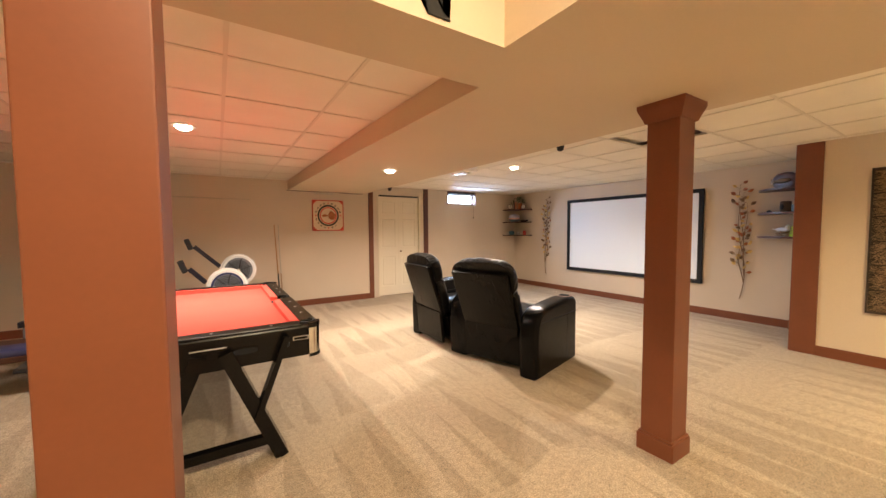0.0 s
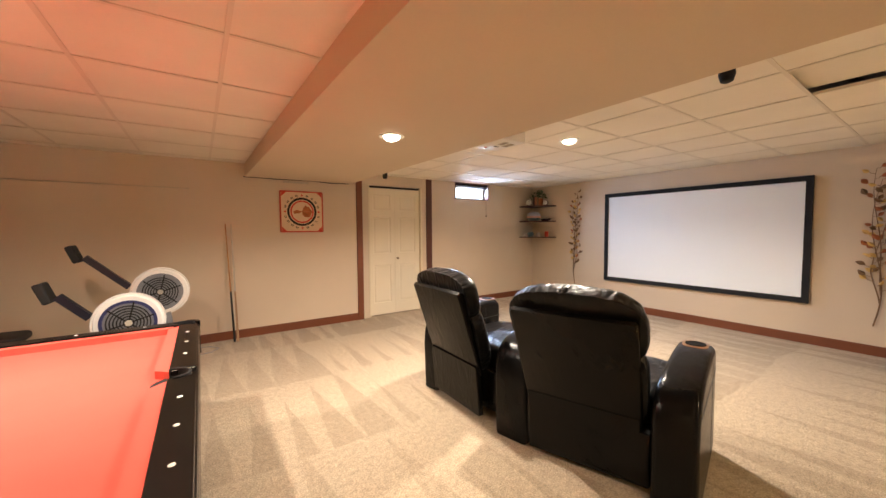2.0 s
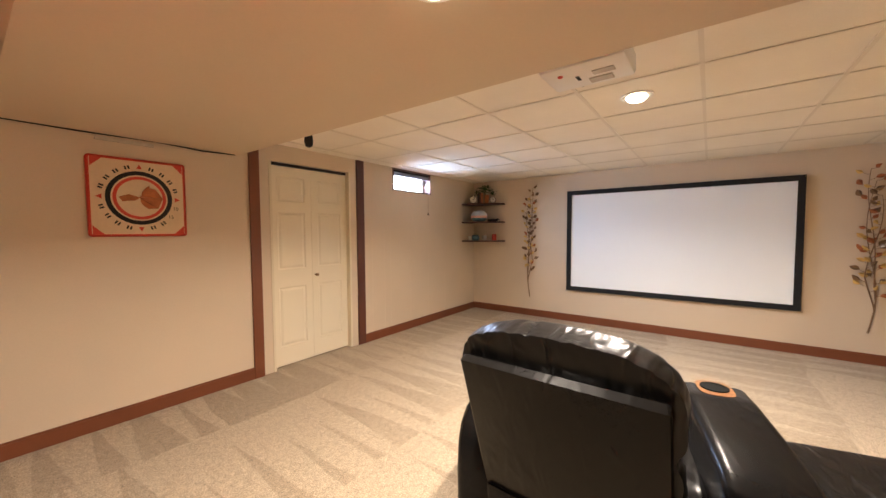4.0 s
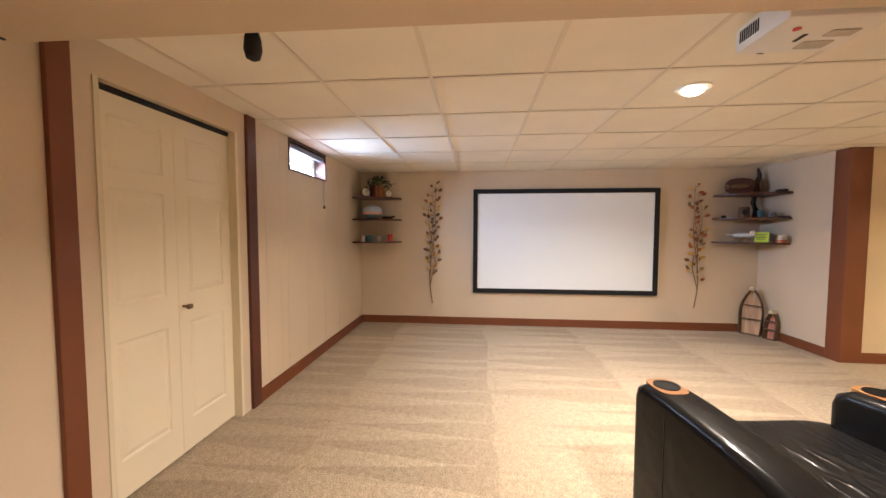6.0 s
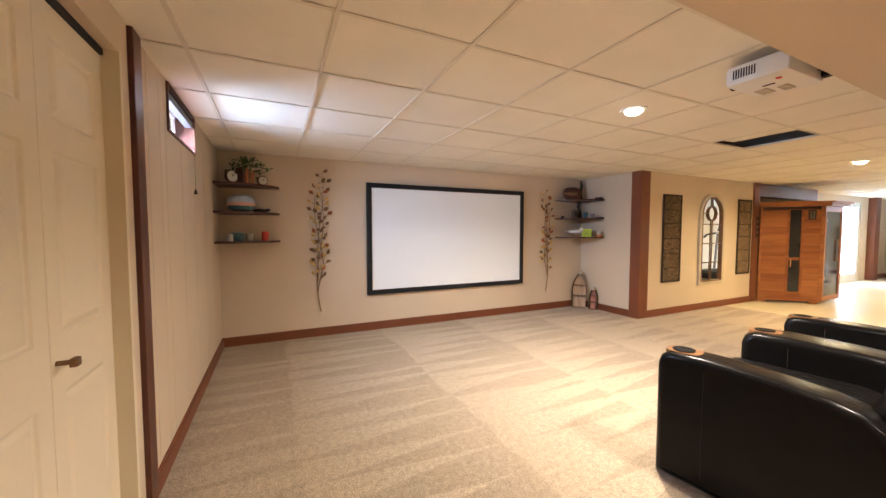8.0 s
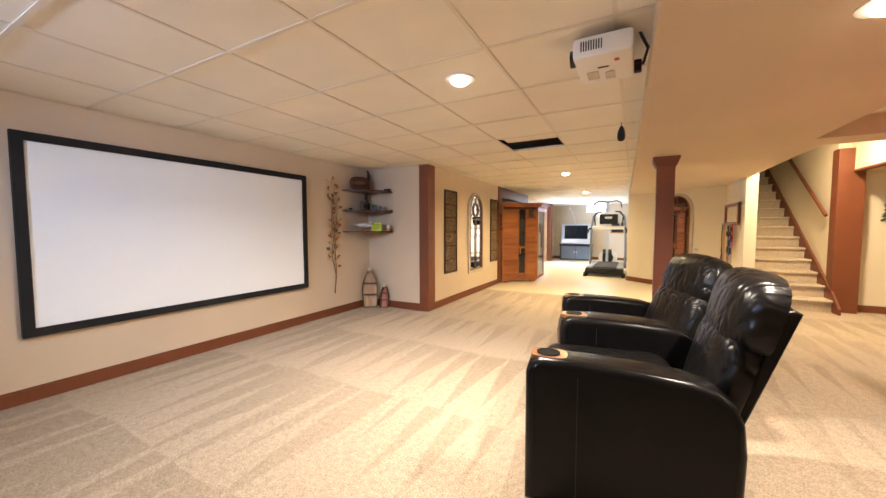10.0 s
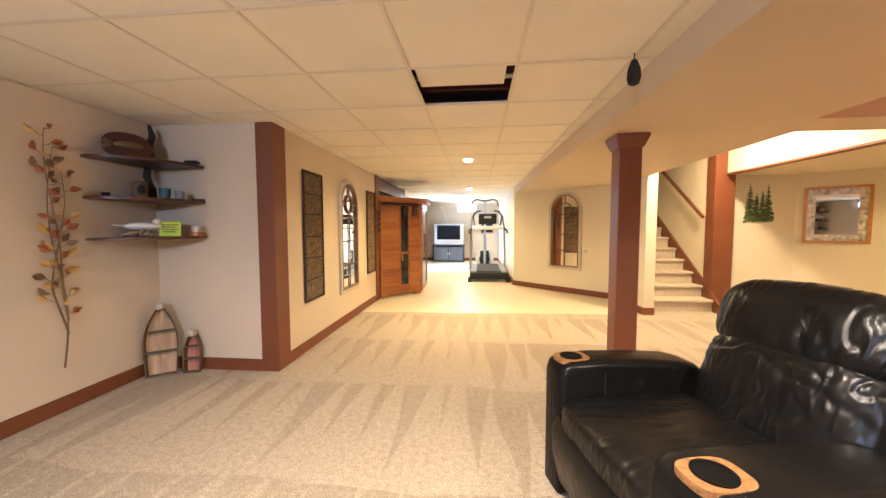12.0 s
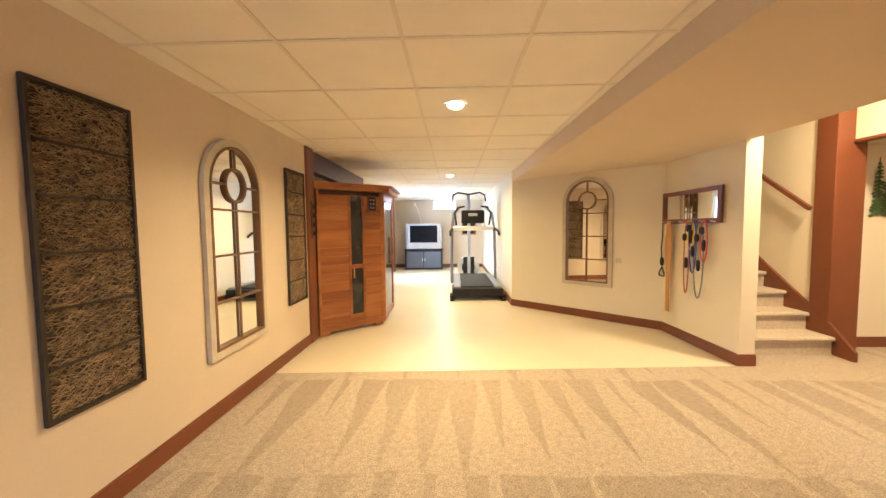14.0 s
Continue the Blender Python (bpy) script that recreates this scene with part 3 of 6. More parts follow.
def cushion(bm, c, sx, sy, sz, e=0.35, n=40, wrinkle=0.0, seed=0.0, m=None, squash=(9, 3, 4), flat=None, plan=None):
    """A puffy upholstered block: a rounded box with pulls and creases."""
    rows = []
    half = n // 2

    def pw(v, p):
        return math.copysign(abs(v) ** p, v)

    for i in range(half + 1):
        a = -math.pi / 2 + math.pi * i / half
        row = []
        for k in range(n):
            b = math.tau * k / n
            g = plan or e
            p = Vector((sx * pw(math.cos(a), e) * pw(math.cos(b), g), sy * pw(math.cos(a), e) * pw(math.sin(b), g), sz * pw(math.sin(a), e)))
            if wrinkle:
                q = Vector((p.x * squash[0], p.y * squash[1], p.z * squash[2])) + Vector((seed, seed * 1.7, 0))
                q += noise.noise_vector(q * 0.5) * 0.4
                r = max(0.0, 1.0 - abs(noise.noise(q)) * 4.5)
                s = max(0.0, 1.0 - abs(noise.noise(q * 2.1 + Vector((7, 3, 1)))) * 4.0)
                fade = 0.5 + 0.9 * noise.noise(q * 0.45 + Vector((2, 9, 4)))
                p = p - p.normalized() * wrinkle * (r * max(0.0, fade) + 0.45 * s * max(0.0, 1.0 - fade) - 0.25 * noise.noise(q * 0.6))
            if flat is not None and p.x < -flat:
                p.x = -flat + 0.04 * (p.x + flat)
            row.append(p)
        rows.append(row)
    t = Matrix.Translation(c) @ (m or Matrix())
    lo = bm.verts.new(t @ rows[0][0])
    hi = bm.verts.new(t @ rows[-1][0])
    vr = [[bm.verts.new(t @ p) for p in row] for row in rows[1:-1]]
    for k in range(n):
        j = (k + 1) % n
        bm.faces.new((lo, vr[0][j], vr[0][k]))
        bm.faces.new((hi, vr[-1][k], vr[-1][j]))
        for i in range(len(vr) - 1):
            bm.faces.new((vr[i][k], vr[i][j], vr[i + 1][j], vr[i + 1][k]))
    return bm


def side_profile(bm, pts, y0, y1, bevel=0.0, seg=3):
    """A side outline in x, z drawn out from y0 to y1, its long edges rounded."""
    a = [bm.verts.new((x, y0, z)) for x, z in pts]
    b = [bm.verts.new((x, y1, z)) for x, z in pts]
    fa, fb = bm.faces.new(a), bm.faces.new(b[::-1])
    for i in range(len(pts)):
        j = (i + 1) % len(pts)
        bm.faces.new((a[j], a[i], b[i], b[j]))
    bmesh.ops.recalc_face_normals(bm, faces=bm.faces)
    if bevel:
        es = list({e for f in (fa, fb) for e in f.edges})
        bmesh.ops.bevel(bm, geom=es, offset=bevel, segments=seg, profile=0.5, affect="EDGES")
        caps = [f for f in bm.faces if len(f.verts) == len(pts)]
        bmesh.ops.inset_individual(bm, faces=caps, thickness=0.004)
    return bm


# ---- reclining theatre seats ----


def recliner_pair():
    pair = thing("theater_recliner", "pair of black leather reclining theatre seats with three cup-holder arms", "recliner", pose(2.67, 1.963, 0))

    def at(x, y, deg):
        return pose(x - 2.62, y - 1.92, 0, 0, 0, deg)

    prof = [(0.0, 0.006), (0.82, 0.006), (0.82, 0.60), (0.805, 0.645), (0.76, 0.672), (0.60, 0.675), (0.35, 0.662), (0.18, 0.645),
            (0.09, 0.62), (0.03, 0.57), (0.0, 0.50), (-0.012, 0.38)]
    for x, y, deg, w, high in ((2.695, 1.945, 14.5, 0.19, 0.965), (2.565, 2.83, 13.0, 0.25, 1.0), (2.545, 3.74, 8.5, 0.19, 1.0)):
        bm = bm_new()
        side_profile(bm, prof, -w / 2, w / 2, 0.038, 4)
        arm = part("arm", bm, M_LEATHER, pair, smooth=True)
        arm.matrix_basis = at(x, y, deg) @ Matrix.Diagonal((1, 1, high, 1))
        bm = bm_new()
        box(bm, 0.02, 0.78, -w / 2 + 0.03, w / 2 - 0.03, 0, 0.035, 0.005)
        part("foot", bm, M_MATTE, arm)
        bm = bm_new()
        n = 28
        o = []
        for k in range(n):
            a = k * math.tau / n
            o.append((0.722 + 0.080 * math.copysign(abs(math.cos(a)) ** 0.6, math.cos(a)), 0.064 * math.copysign(abs(math.sin(a)) ** 0.6, math.sin(a))))
        prism(bm, o, 0.655, 0.6755)
        part("cup_plate", bm, M_BURL, arm, "honey-coloured burl wood plate")
        bm = bm_new()
        oo = [(0.725 + 0.052 * math.cos(k * math.tau / n), 0.052 * math.sin(k * math.tau / n)) for k in range(n)]
        ii = [(0.725 + 0.040 * math.cos(k * math.tau / n), 0.040 * math.sin(k * math.tau / n)) for k in range(n)]
        ring(bm, oo, ii, -0.680, -0.676)
        bmesh.ops.rotate(bm, matrix=Matrix.Rotation(radians(-90), 3, "X"), verts=bm.verts)
        for v in bm.verts:
            v.co.z = abs(v.co.z)
        # no hole is cut: this flat disc paints the dark depth of the cup
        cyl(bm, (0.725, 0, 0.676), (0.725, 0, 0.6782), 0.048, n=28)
        part("cup_holder", bm, M_CUP_SHADE, arm, "black cup holder, its shaded hole a flat black disc", True)
        bm = bm_new()
        box(bm, 0.05, 0.813, -w / 2 - 0.002, -w / 2 + 0.002, 0.52, 0.524)
        for s in (-1, 1):
            box(bm, 0.598, 0.601, s * w / 2 - 0.0015, s * w / 2 + 0.0015, 0.08, 0.615)
        part("seam", bm, M_MATTE, arm)
    for n_, (x, y, deg, half, back, thick, bx, by, bdeg) in enumerate(((2.63, 2.38, 13.5, 0.335, -0.21, 1.0, 2.639, 2.388, 19.0), (2.58, 3.30, 6.0, 0.335, -0.145, 1.0, 2.515, 3.385, -1.5))):
        m = at(x, y, deg)

        def put(name, bm, material=M_LEATHER, label="", smooth=True):
            ob = part(name, bm, material, pair, label, smooth)
            ob.matrix_basis = m
            return ob

        bm = bm_new()
        box(bm, 0.03, 0.74, -half, half, 0.06, 0.34, 0.02)
        put("seat_base", bm)
        bm = bm_new()
        cushion(bm, (0.47, 0, 0.40), 0.345, half + 0.01, 0.10, 0.3, 90, 0.012, 3.0 + n_, squash=(4, 5, 2))
        put("seat_cushion", bm, M_CREASED)
        bm = bm_new()
        side_profile(bm, [(0.74, 0.08), (0.79, 0.10), (0.825, 0.25), (0.83, 0.36), (0.80, 0.41), (0.74, 0.41)], -half, half, 0.02)
        foot = put("footrest", bm)
        m = at(bx, by, bdeg)
        bm = bm_new()
        side_profile(bm, [(0.02, 0.05), (0.06, 0.05), (0.03, 0.40), (-0.01, 0.40)], -half + 0.04, half - 0.04, 0.01)
        put("lower_back_panel", bm)
        bm = bm_new()
        side_profile(bm, [(0.02, 0.34), (0.055, 0.34), (back + 0.035, 0.925), (back, 0.935), (back - 0.025, 0.92)], -half + 0.03, half - 0.03, 0.014)
        put("back_shell", bm)
        bm = bm_new()
        tilt = Matrix.Rotation(math.atan2(back, 0.565), 4, "Y")
        cushion(bm, (0.055 + 0.4 * back + 0.025 * thick, 0, 0.58), 0.122 * thick, half - 0.005, 0.26, 0.5, 230, 0.012, 11.0 + 5 * n_, tilt, (9, 10, 13), 0.035, 0.7)
        put("back_cushion", bm, M_CREASED)
        bm = bm_new()
        cushion(bm, (0.055 + 0.86 * back, 0, 0.868), 0.138 * thick, half + 0.002, 0.19, 0.66, 230, 0.010, 23.0 + 5 * n_, tilt, (5, 15, 7), 0.035, 0.72)
        put("head_cushion", bm, M_CREASED, "puffy creased black leather headrest")
    return pair


recliner_pair()

# ---- pool table ----


def pool_table():
    t = thing("pool_table", "black folding pool table with red felt and chrome corners", "pool table", pose(0.425, 3.105, 0))
    hx, hy, top = 0.555, 1.033, 0.76
    for s in (-1, 1):
        bm = bm_new()
        box(bm, s * hx - 0.02, s * hx + 0.02, -hy + 0.05, hy - 0.05, top - 0.20, top - 0.012, 0.012)
        part("apron", bm, M_BLACK, t, "glossy black apron")
        bm = bm_new()
        box(bm, -hx + 0.05, hx - 0.05, s * hy - 0.02, s * hy + 0.02, top - 0.20, top - 0.012, 0.012)
        part("apron", bm, M_BLACK, t, "glossy black apron")
    bm = bm_new()
    box(bm, -hx + 0.02, hx - 0.02, -hy + 0.02, hy - 0.02, top - 0.16, top - 0.07)
    part("cabinet_bottom", bm, M_BLACK, t)
    # rails with gaps for the pockets
    pr = 0.052
    for s in (-1, 1):
        for a, b in ((-hy + 0.09, -0.05), (0.05, hy - 0.09)):
            bm = bm_new()
            x0, x1 = sorted((s * (hx + 0.012), s * (hx - 0.085)))
            box(bm, x0, x1, a, b, top - 0.03, top, 0.006)
            rail = part("rail", bm, M_BLACK, t)
            bm = bm_new()
            y0, y1 = a + 0.006, b - 0.006
            side = [(s * (hx - 0.085), y0), (s * (hx - 0.085), y1), (s * (hx - 0.135), y1 - 0.045), (s * (hx - 0.135), y0 + 0.045)]
            prism(bm, side if s < 0 else side[::-1], top - 0.045, top - 0.008)
            bmesh.ops.recalc_face_normals(bm, faces=bm.faces)
            part("cushion", bm, M_FELT, rail, "red felt cushion")
            for k in range(3):
                yy = a + (b - a) * (k + 1) / 4
                bm = bm_new()
                cyl(bm, (s * (hx - 0.035), yy, top), (s * (hx - 0.035), yy, top + 0.0015), 0.009, n=10)
                part("sight", bm, M_WHITE, rail, "white sight dot")
        bm = bm_new()
        y0, y1 = sorted((s * (hy + 0.012), s * (hy - 0.085)))
        box(bm, -hx + 0.09, hx - 0.09, y0, y1, top - 0.03, top, 0.006)
        rail = part("rail", bm, M_BLACK, t)
        bm = bm_new()
        pts = [(-hx + 0.11, s * (hy - 0.085)), (hx - 0.11, s * (hy - 0.085)), (hx - 0.145, s * (hy - 0.135)), (-hx + 0.145, s * (hy - 0.135))]
        prism(bm, pts if s < 0 else pts[::-1], top - 0.045, top - 0.008)
        bmesh.ops.recalc_face_normals(bm, faces=bm.faces)
        part("cushion", bm, M_FELT, rail, "red felt cushion")
        for k in range(3):
            xx = -0.3 + 0.3 * k
            bm = bm_new()
            cyl(bm, (xx, s * (hy - 0.035), top), (xx, s * (hy - 0.035), top + 0.0015), 0.009, n=10)
            part("sight", bm, M_WHITE, rail, "white sight dot")
    bm = bm_new()
    box(bm, -hx + 0.03, hx - 0.03, -hy + 0.03, hy - 0.03, top - 0.07, top - 0.042)
    part("bed", bm, M_FELT, t, "worn red felt playing surface")
    for sx in (-1, 1):
        for sy in (-1, 0, 1):
            px, py = sx * (hx - (0.062 if sy else 0.066)), sy * (hy - 0.062)
            bm = bm_new()
            n = 20
            oo = [(px + (pr + 0.010) * math.cos(k * math.tau / n), py + (pr + 0.010) * math.sin(k * math.tau / n)) for k in range(n)]
            ii = [(px + pr * math.cos(k * math.tau / n), py + pr * math.sin(k * math.tau / n)) for k in range(n)]
            lo = [bm.verts.new((*p, top - 0.03)) for p in oo]
            hi = [bm.verts.new((*p, top + 0.004)) for p in oo]
            hi2 = [bm.verts.new((*p, top + 0.004)) for p in ii]
            lo2 = [bm.verts.new((*p, top - 0.036)) for p in ii]
            for k in range(n):
                j = (k + 1) % n
                inward = (oo[k][0] - px) * -sx + (oo[k][1] - py) * -sy
                if inward > (pr * 0.2 if sy else pr * 0.1):
                    continue
                for q in ((lo[k], lo[j], hi[j], hi[k]), (hi[k], hi[j], hi2[j], hi2[k]), (hi2[k], hi2[j], lo2[j], lo2[k])):
                    bm.faces.new(q)
            pocket = part("pocket", bm, M_MATTE, t, "dark grey pocket liner")
            # flat black disc over the felt, painted as the shade down the pocket
            bm = bm_new()
            cyl(bm, (px, py, top - 0.0405), (px, py, top - 0.0385), pr + 0.006 if sy else 0.078, n=20)
            part("pocket_shade_disc", bm, M_VELVET, pocket)
    for sx in (-1, 1):
        for sy in (-1, 1):
            bm = bm_new()
            cx, cy, r = sx * (hx - 0.045), sy * (hy - 0.045), 0.069
            a0 = math.atan2(sy, sx) - math.pi / 4 - 0.1
            arc = [(cx + r * math.cos(a0 + (math.pi / 2 + 0.2) * k / 10), cy + r * math.sin(a0 + (math.pi / 2 + 0.2) * k / 10)) for k in range(11)]
            inn = [(cx + (r - 0.02) * math.cos(a0 + (math.pi / 2 + 0.2) * k / 10), cy + (r - 0.02) * math.sin(a0 + (math.pi / 2 + 0.2) * k / 10)) for k in range(10, -1, -1)]
            prism(bm, arc + inn, top - 0.19, top - 0.03)
            part("corner_cap", bm, M_CHROME, t, "curved chrome corner cap", True)
            bm = bm_new()
            prism(bm, [(cx + (p[0] - cx) * 1.03, cy + (p[1] - cy) * 1.03) for p in arc] + inn, top - 0.21, top - 0.19)
            part("corner_foot_rim", bm, M_BLACK, t, smooth=True)
            bm = bm_new()
            prism(bm, [(cx + (p[0] - cx) * 1.03, cy + (p[1] - cy) * 1.03) for p in arc] + inn, top - 0.03, top + 0.002)
            part("corner_edge", bm, M_BLACK, t, smooth=True)
    for s in (-1, 1):
        y = s * (hy + 0.005)
        for e in (-1, 1):
            bm = bm_new()
            beam(bm, (e * 0.06, y, top - 0.10), (e * 0.33, y, 0.0), 0.07, 0.125, (0, 1, 0))
            leg = part("leg", bm, M_BLACK, t, "splayed black leg")
            bm = bm_new()
            beam(bm, (e * 0.37, y + s * 0.042, top - 0.05), (e * 0.20, y + s * 0.042, 0.25), 0.03, 0.085, (0, 1, 0))
            part("brace", bm, M_BLACK, leg)
            bm = bm_new()
            cyl(bm, (e * 0.365, s * (hy + 0.06), top - 0.095), (e * 0.365, s * (hy + 0.076), top - 0.095), 0.022, 0.018, 12)
            part("knob", bm, M_MATTE, leg)
        bm = bm_new()
        box(bm, -0.28, 0.28, y - 0.025, y + 0.025, 0.075, 0.13, 0.005)
        part("stretcher", bm, M_BLACK, t)
        bm = bm_new()
        n = 24
        oo = [(0.16 + 0.075 * math.copysign(abs(math.cos(k * math.tau / n)) ** 0.5, math.cos(k * math.tau / n)), top - 0.11 + 0.024 * math.sin(k * math.tau / n)) for k in range(n)]
        ii = [(0.16 + (p[0] - 0.16) * 0.86, top - 0.11 + (p[1] - top + 0.11) * 0.7) for p in oo]
        ring(bm, oo, ii, s * (hy + 0.021), s * (hy + 0.028))
        rim = part("ball_return", bm, M_BLACK, t, "black oval ball-return rim")
        # black plate closing the rim, its colour standing for the shade inside
        bm = bm_new()
        box(bm, 0.10, 0.22, min(s * (hy + 0.0205), s * (hy + 0.022)), max(s * (hy + 0.0205), s * (hy + 0.022)), top - 0.127, top - 0.095)
        part("slot_shade_plate", bm, M_VELVET, rim)
        bm = bm_new()
        box(bm, 0.41, 0.50, min(s * (hy + 0.021), s * (hy + 0.024)), max(s * (hy + 0.021), s * (hy + 0.024)), top - 0.095, top - 0.072, 0.001)
        badge = part("badge", bm, M_STEEL, t, "small oblong metal badge")
        bm = bm_new()
        box(bm, 0.417, 0.493, min(s * (hy + 0.0245), s * (hy + 0.0255)), max(s * (hy + 0.0245), s * (hy + 0.0255)), top - 0.091, top - 0.076)
        part("badge_plate", bm, M_BLACK, badge)
        bm = bm_new()
        box(bm, -0.10, 0.07, min(s * (hy + 0.021), s * (hy + 0.026)), max(s * (hy + 0.021), s * (hy + 0.026)), top - 0.075, top - 0.069, 0.001)
        part("metal_strip", bm, M_STEEL, t)
    return t


pool_table()

# ---- projection screen ----
scr = thing("projection_screen", "large white projection screen in a black velvet frame on the wall", "projection screen", pose(E_, 3.5175, 1.203, 0, 0, 90))
HW, HH = 1.2515, 0.731
bm = bm_new()
ring(bm, [(-HW, -HH), (HW, -HH), (HW, HH), (-HW, HH)], [(-HW + 0.062, -HH + 0.062), (HW - 0.062, -HH + 0.062), (HW - 0.062, HH - 0.062), (-HW + 0.062, HH - 0.062)], 0.005, 0.045)
part("frame", bm, M_VELVET, scr, "black velvet-covered frame")
bm = bm_new()
box(bm, -HW + 0.05, HW - 0.05, 0.022, 0.03, -HH + 0.05, HH - 0.05)
part("fabric", bm, M_SCREEN, scr, "plain white screen fabric")

# ---- closet doors (two folding leaves) ----
door = tagged(new("door_1"), "cream six-panel bifold closet door, closed", "door", "", "structure")
door.matrix_world = pose(3.62, N + 0.055, 0)
def moulded_panel(bm, x0, x1, z0, z1, y):
    """A pressed door panel: a sunk moulding round a raised field, facing -y."""
    prof = ((0.0, 0.0), (0.008, 0.006), (0.016, 0.007), (0.034, 0.002), (0.040, 0.001))
    rows = [[bm.verts.new((x, y + d, z)) for x, z in ((x0 + o, z0 + o), (x1 - o, z0 + o), (x1 - o, z1 - o), (x0 + o, z1 - o))] for o, d in prof]
    for a, b in zip(rows, rows[1:]):
        for i in range(4):
            bm.faces.new((a[i], a[(i + 1) % 4], b[(i + 1) % 4], b[i]))
    bm.faces.new(rows[-1])


for s in (-1, 1):
    bm = bm_new()
    x0, x1 = sorted((s * 0.001, s * 0.452))
    pa, pb = sorted((s * 0.075, s * 0.372))
    zs = [(0.20, 0.80), (0.98, 1.555), (1.655, 1.905)]
    box(bm, x0, x1, 0.012, 0.034, 0.012, 2.005)
    box(bm, x0, pa, 0.0, 0.012, 0.012, 2.005)
    box(bm, pb, x1, 0.0, 0.012, 0.012, 2.005)
    for za, zb in ((0.012, 0.20), (0.80, 0.98), (1.555, 1.655), (1.905, 2.005)):
        box(bm, pa, pb, 0.0, 0.012, za, zb)
    leaf = part("leaf", bm, M_DOOR, door)
    for za, zb in zs:
        bm = bm_new()
        moulded_panel(bm, pa, pb, za, zb, 0.0)
        part("panel", bm, M_DOOR, leaf)
bm = bm_new()
cyl(bm, (0.03, 0.0, 0.90), (0.03, -0.036, 0.90), 0.008, n=10)
box(bm, 0.014, 0.046, -0.054, -0.034, 0.886, 0.914, 0.004)
part("knob", bm, M_BRONZE, door, "small dark bronze knob")
bm = bm_new()
box(bm, -0.452, 0.452, -0.01, 0.03, 2.008, 2.034)
part("track", bm, M_MATTE, door, "dark folding-door track")
for x0, x1 in ((3.145, 3.17), (4.07, 4.095)):
    trim_box("trim_door_casing", x0, x1, N - 0.006, N + 0.16, 0, 2.037, M_CREAM, "cream painted door casing", 0.002)
bm = bm_new()
box(bm, 2.9, 4.3, N + 0.5, N + 0.56, -0.05, 2.4)
box(bm, 2.9, 2.96, N + 0.16, N + 0.5, -0.05, 2.4)
box(bm, 4.24, 4.3, N + 0.16, N + 0.5, -0.05, 2.4)
structure("wall_closet", bm, M_WALL, "plain closet walls behind the folding door")

# ---- basement window ----
win = tagged(new("window_1"), "small basement window in a dark brown frame, bright with daylight", "window", "", "structure")
win.matrix_world = pose(5.175, N, 2.043)
for nm, x0, x1, z0, z1 in (("jamb", -0.39, -0.374, -0.145, 0.145), ("jamb", 0.374, 0.39, -0.145, 0.145), ("sill", -0.374, 0.374, -0.145, -0.130), ("head", -0.374, 0.374, 0.132, 0.145)):
    bm = bm_new()
    box(bm, x0, x1, -0.012, 0.16, z0, z1, 0.003)
    part(nm, bm, M_DARKB, win, "dark brown window lining")
bm = bm_new()
box(bm, -0.374, 0.374, 0.128, 0.134, -0.13, 0.132)
pane = part("pane", bm, M_GLASS, win)
pane.visible_shadow = False
for x0, x1, z0, z1 in ((-0.374, -0.346, -0.13, 0.132), (0.346, 0.374, -0.13, 0.132), (-0.346, 0.346, -0.13, -0.108), (-0.346, 0.346, 0.11, 0.132), (-0.012, 0.012, -0.108, 0.11)):
    bm = bm_new()
    box(bm, x0, x1, 0.112, 0.128, z0, z1, 0.003)
    part("sash", bm, M_WHITE, win, "white sash bar")
blind = bm_new()
box(blind, -0.365, 0.365, 0.004, 0.05, 0.105, 0.13, 0.003)
rail = part("blind_headrail", blind, M_MATTE, win, "dark blind head rail")
for k in range(9):
    bm = bm_new()
    box(bm, -0.362, 0.362, 0.0, 0.048, 0.060 + 0.0048 * k, 0.0625 + 0.0048 * k)
    part("blind_slat", bm, M_GREY, rail, "raised dark blind slat")
bm = bm_new()
cyl(bm, (0.33, -0.012, 0.10), (0.33, -0.012, -0.42), 0.0018, n=6)
cord = part("pull_cord", bm, M_BRONZE, win)
bm = bm_new()
cyl(bm, (0.33, -0.012, -0.45), (0.33, -0.012, -0.415), 0.014, 0.006, 10)
part("tassel", bm, M_TWIG, cord)
bm = bm_new()
box(bm, 4.4, 9.5, N + 0.62, N + 0.66, 0.8, 3.4)
single("backdrop", bm, M_SKYGLOW, "bright overcast daylight outside the window", "", "structure")

for gx in (4.42, 4.63, 4.74, 5.12, 5.52, 5.93, 6.33):
    bm = bm_new()
    box(bm, gx - 0.002, gx + 0.002, N - 0.0012, N + 0.004, 0.105, 1.89 if 4.78 < gx < 5.6 else CEIL)
    structure("trim_panel_seam", bm, M_WALL, "painted-over seam between wall panels")

# ---- corner shelves ----


def shelf_unit(name, corner, ax, ay, heights, group):
    """Bow-fronted corner shelves; ax, ay: reach along x and y from the corner, with sign."""
    obs = []
    for z in heights:
        bm = bm_new()
        pts = [(0, 0), (ax, 0)]
        for k in range(1, 12):
            a = k / 12
            bulge = 1 + 0.46 * math.sin(math.pi * a)
            pts.append((ax * (1 - a) * bulge, ay * a * bulge))
        pts.append((0, ay))
        if ax * ay < 0:
            pts = pts[::-1]
        prism(bm, pts, -0.011, 0.011)
        es = [e for e in bm.edges if abs(e.verts[0].co.z - e.verts[1].co.z) < 1e-6]
        bmesh.ops.bevel(bm, geom=es, offset=0.003, segments=1, affect="EDGES")
        ob = single(name, bm, M_SHELF, "dark wooden bow-fronted corner shelf fixed to the walls", "shelf", m=pose(corner[0], corner[1], z), group=group)
        obs.append(ob)
    return obs


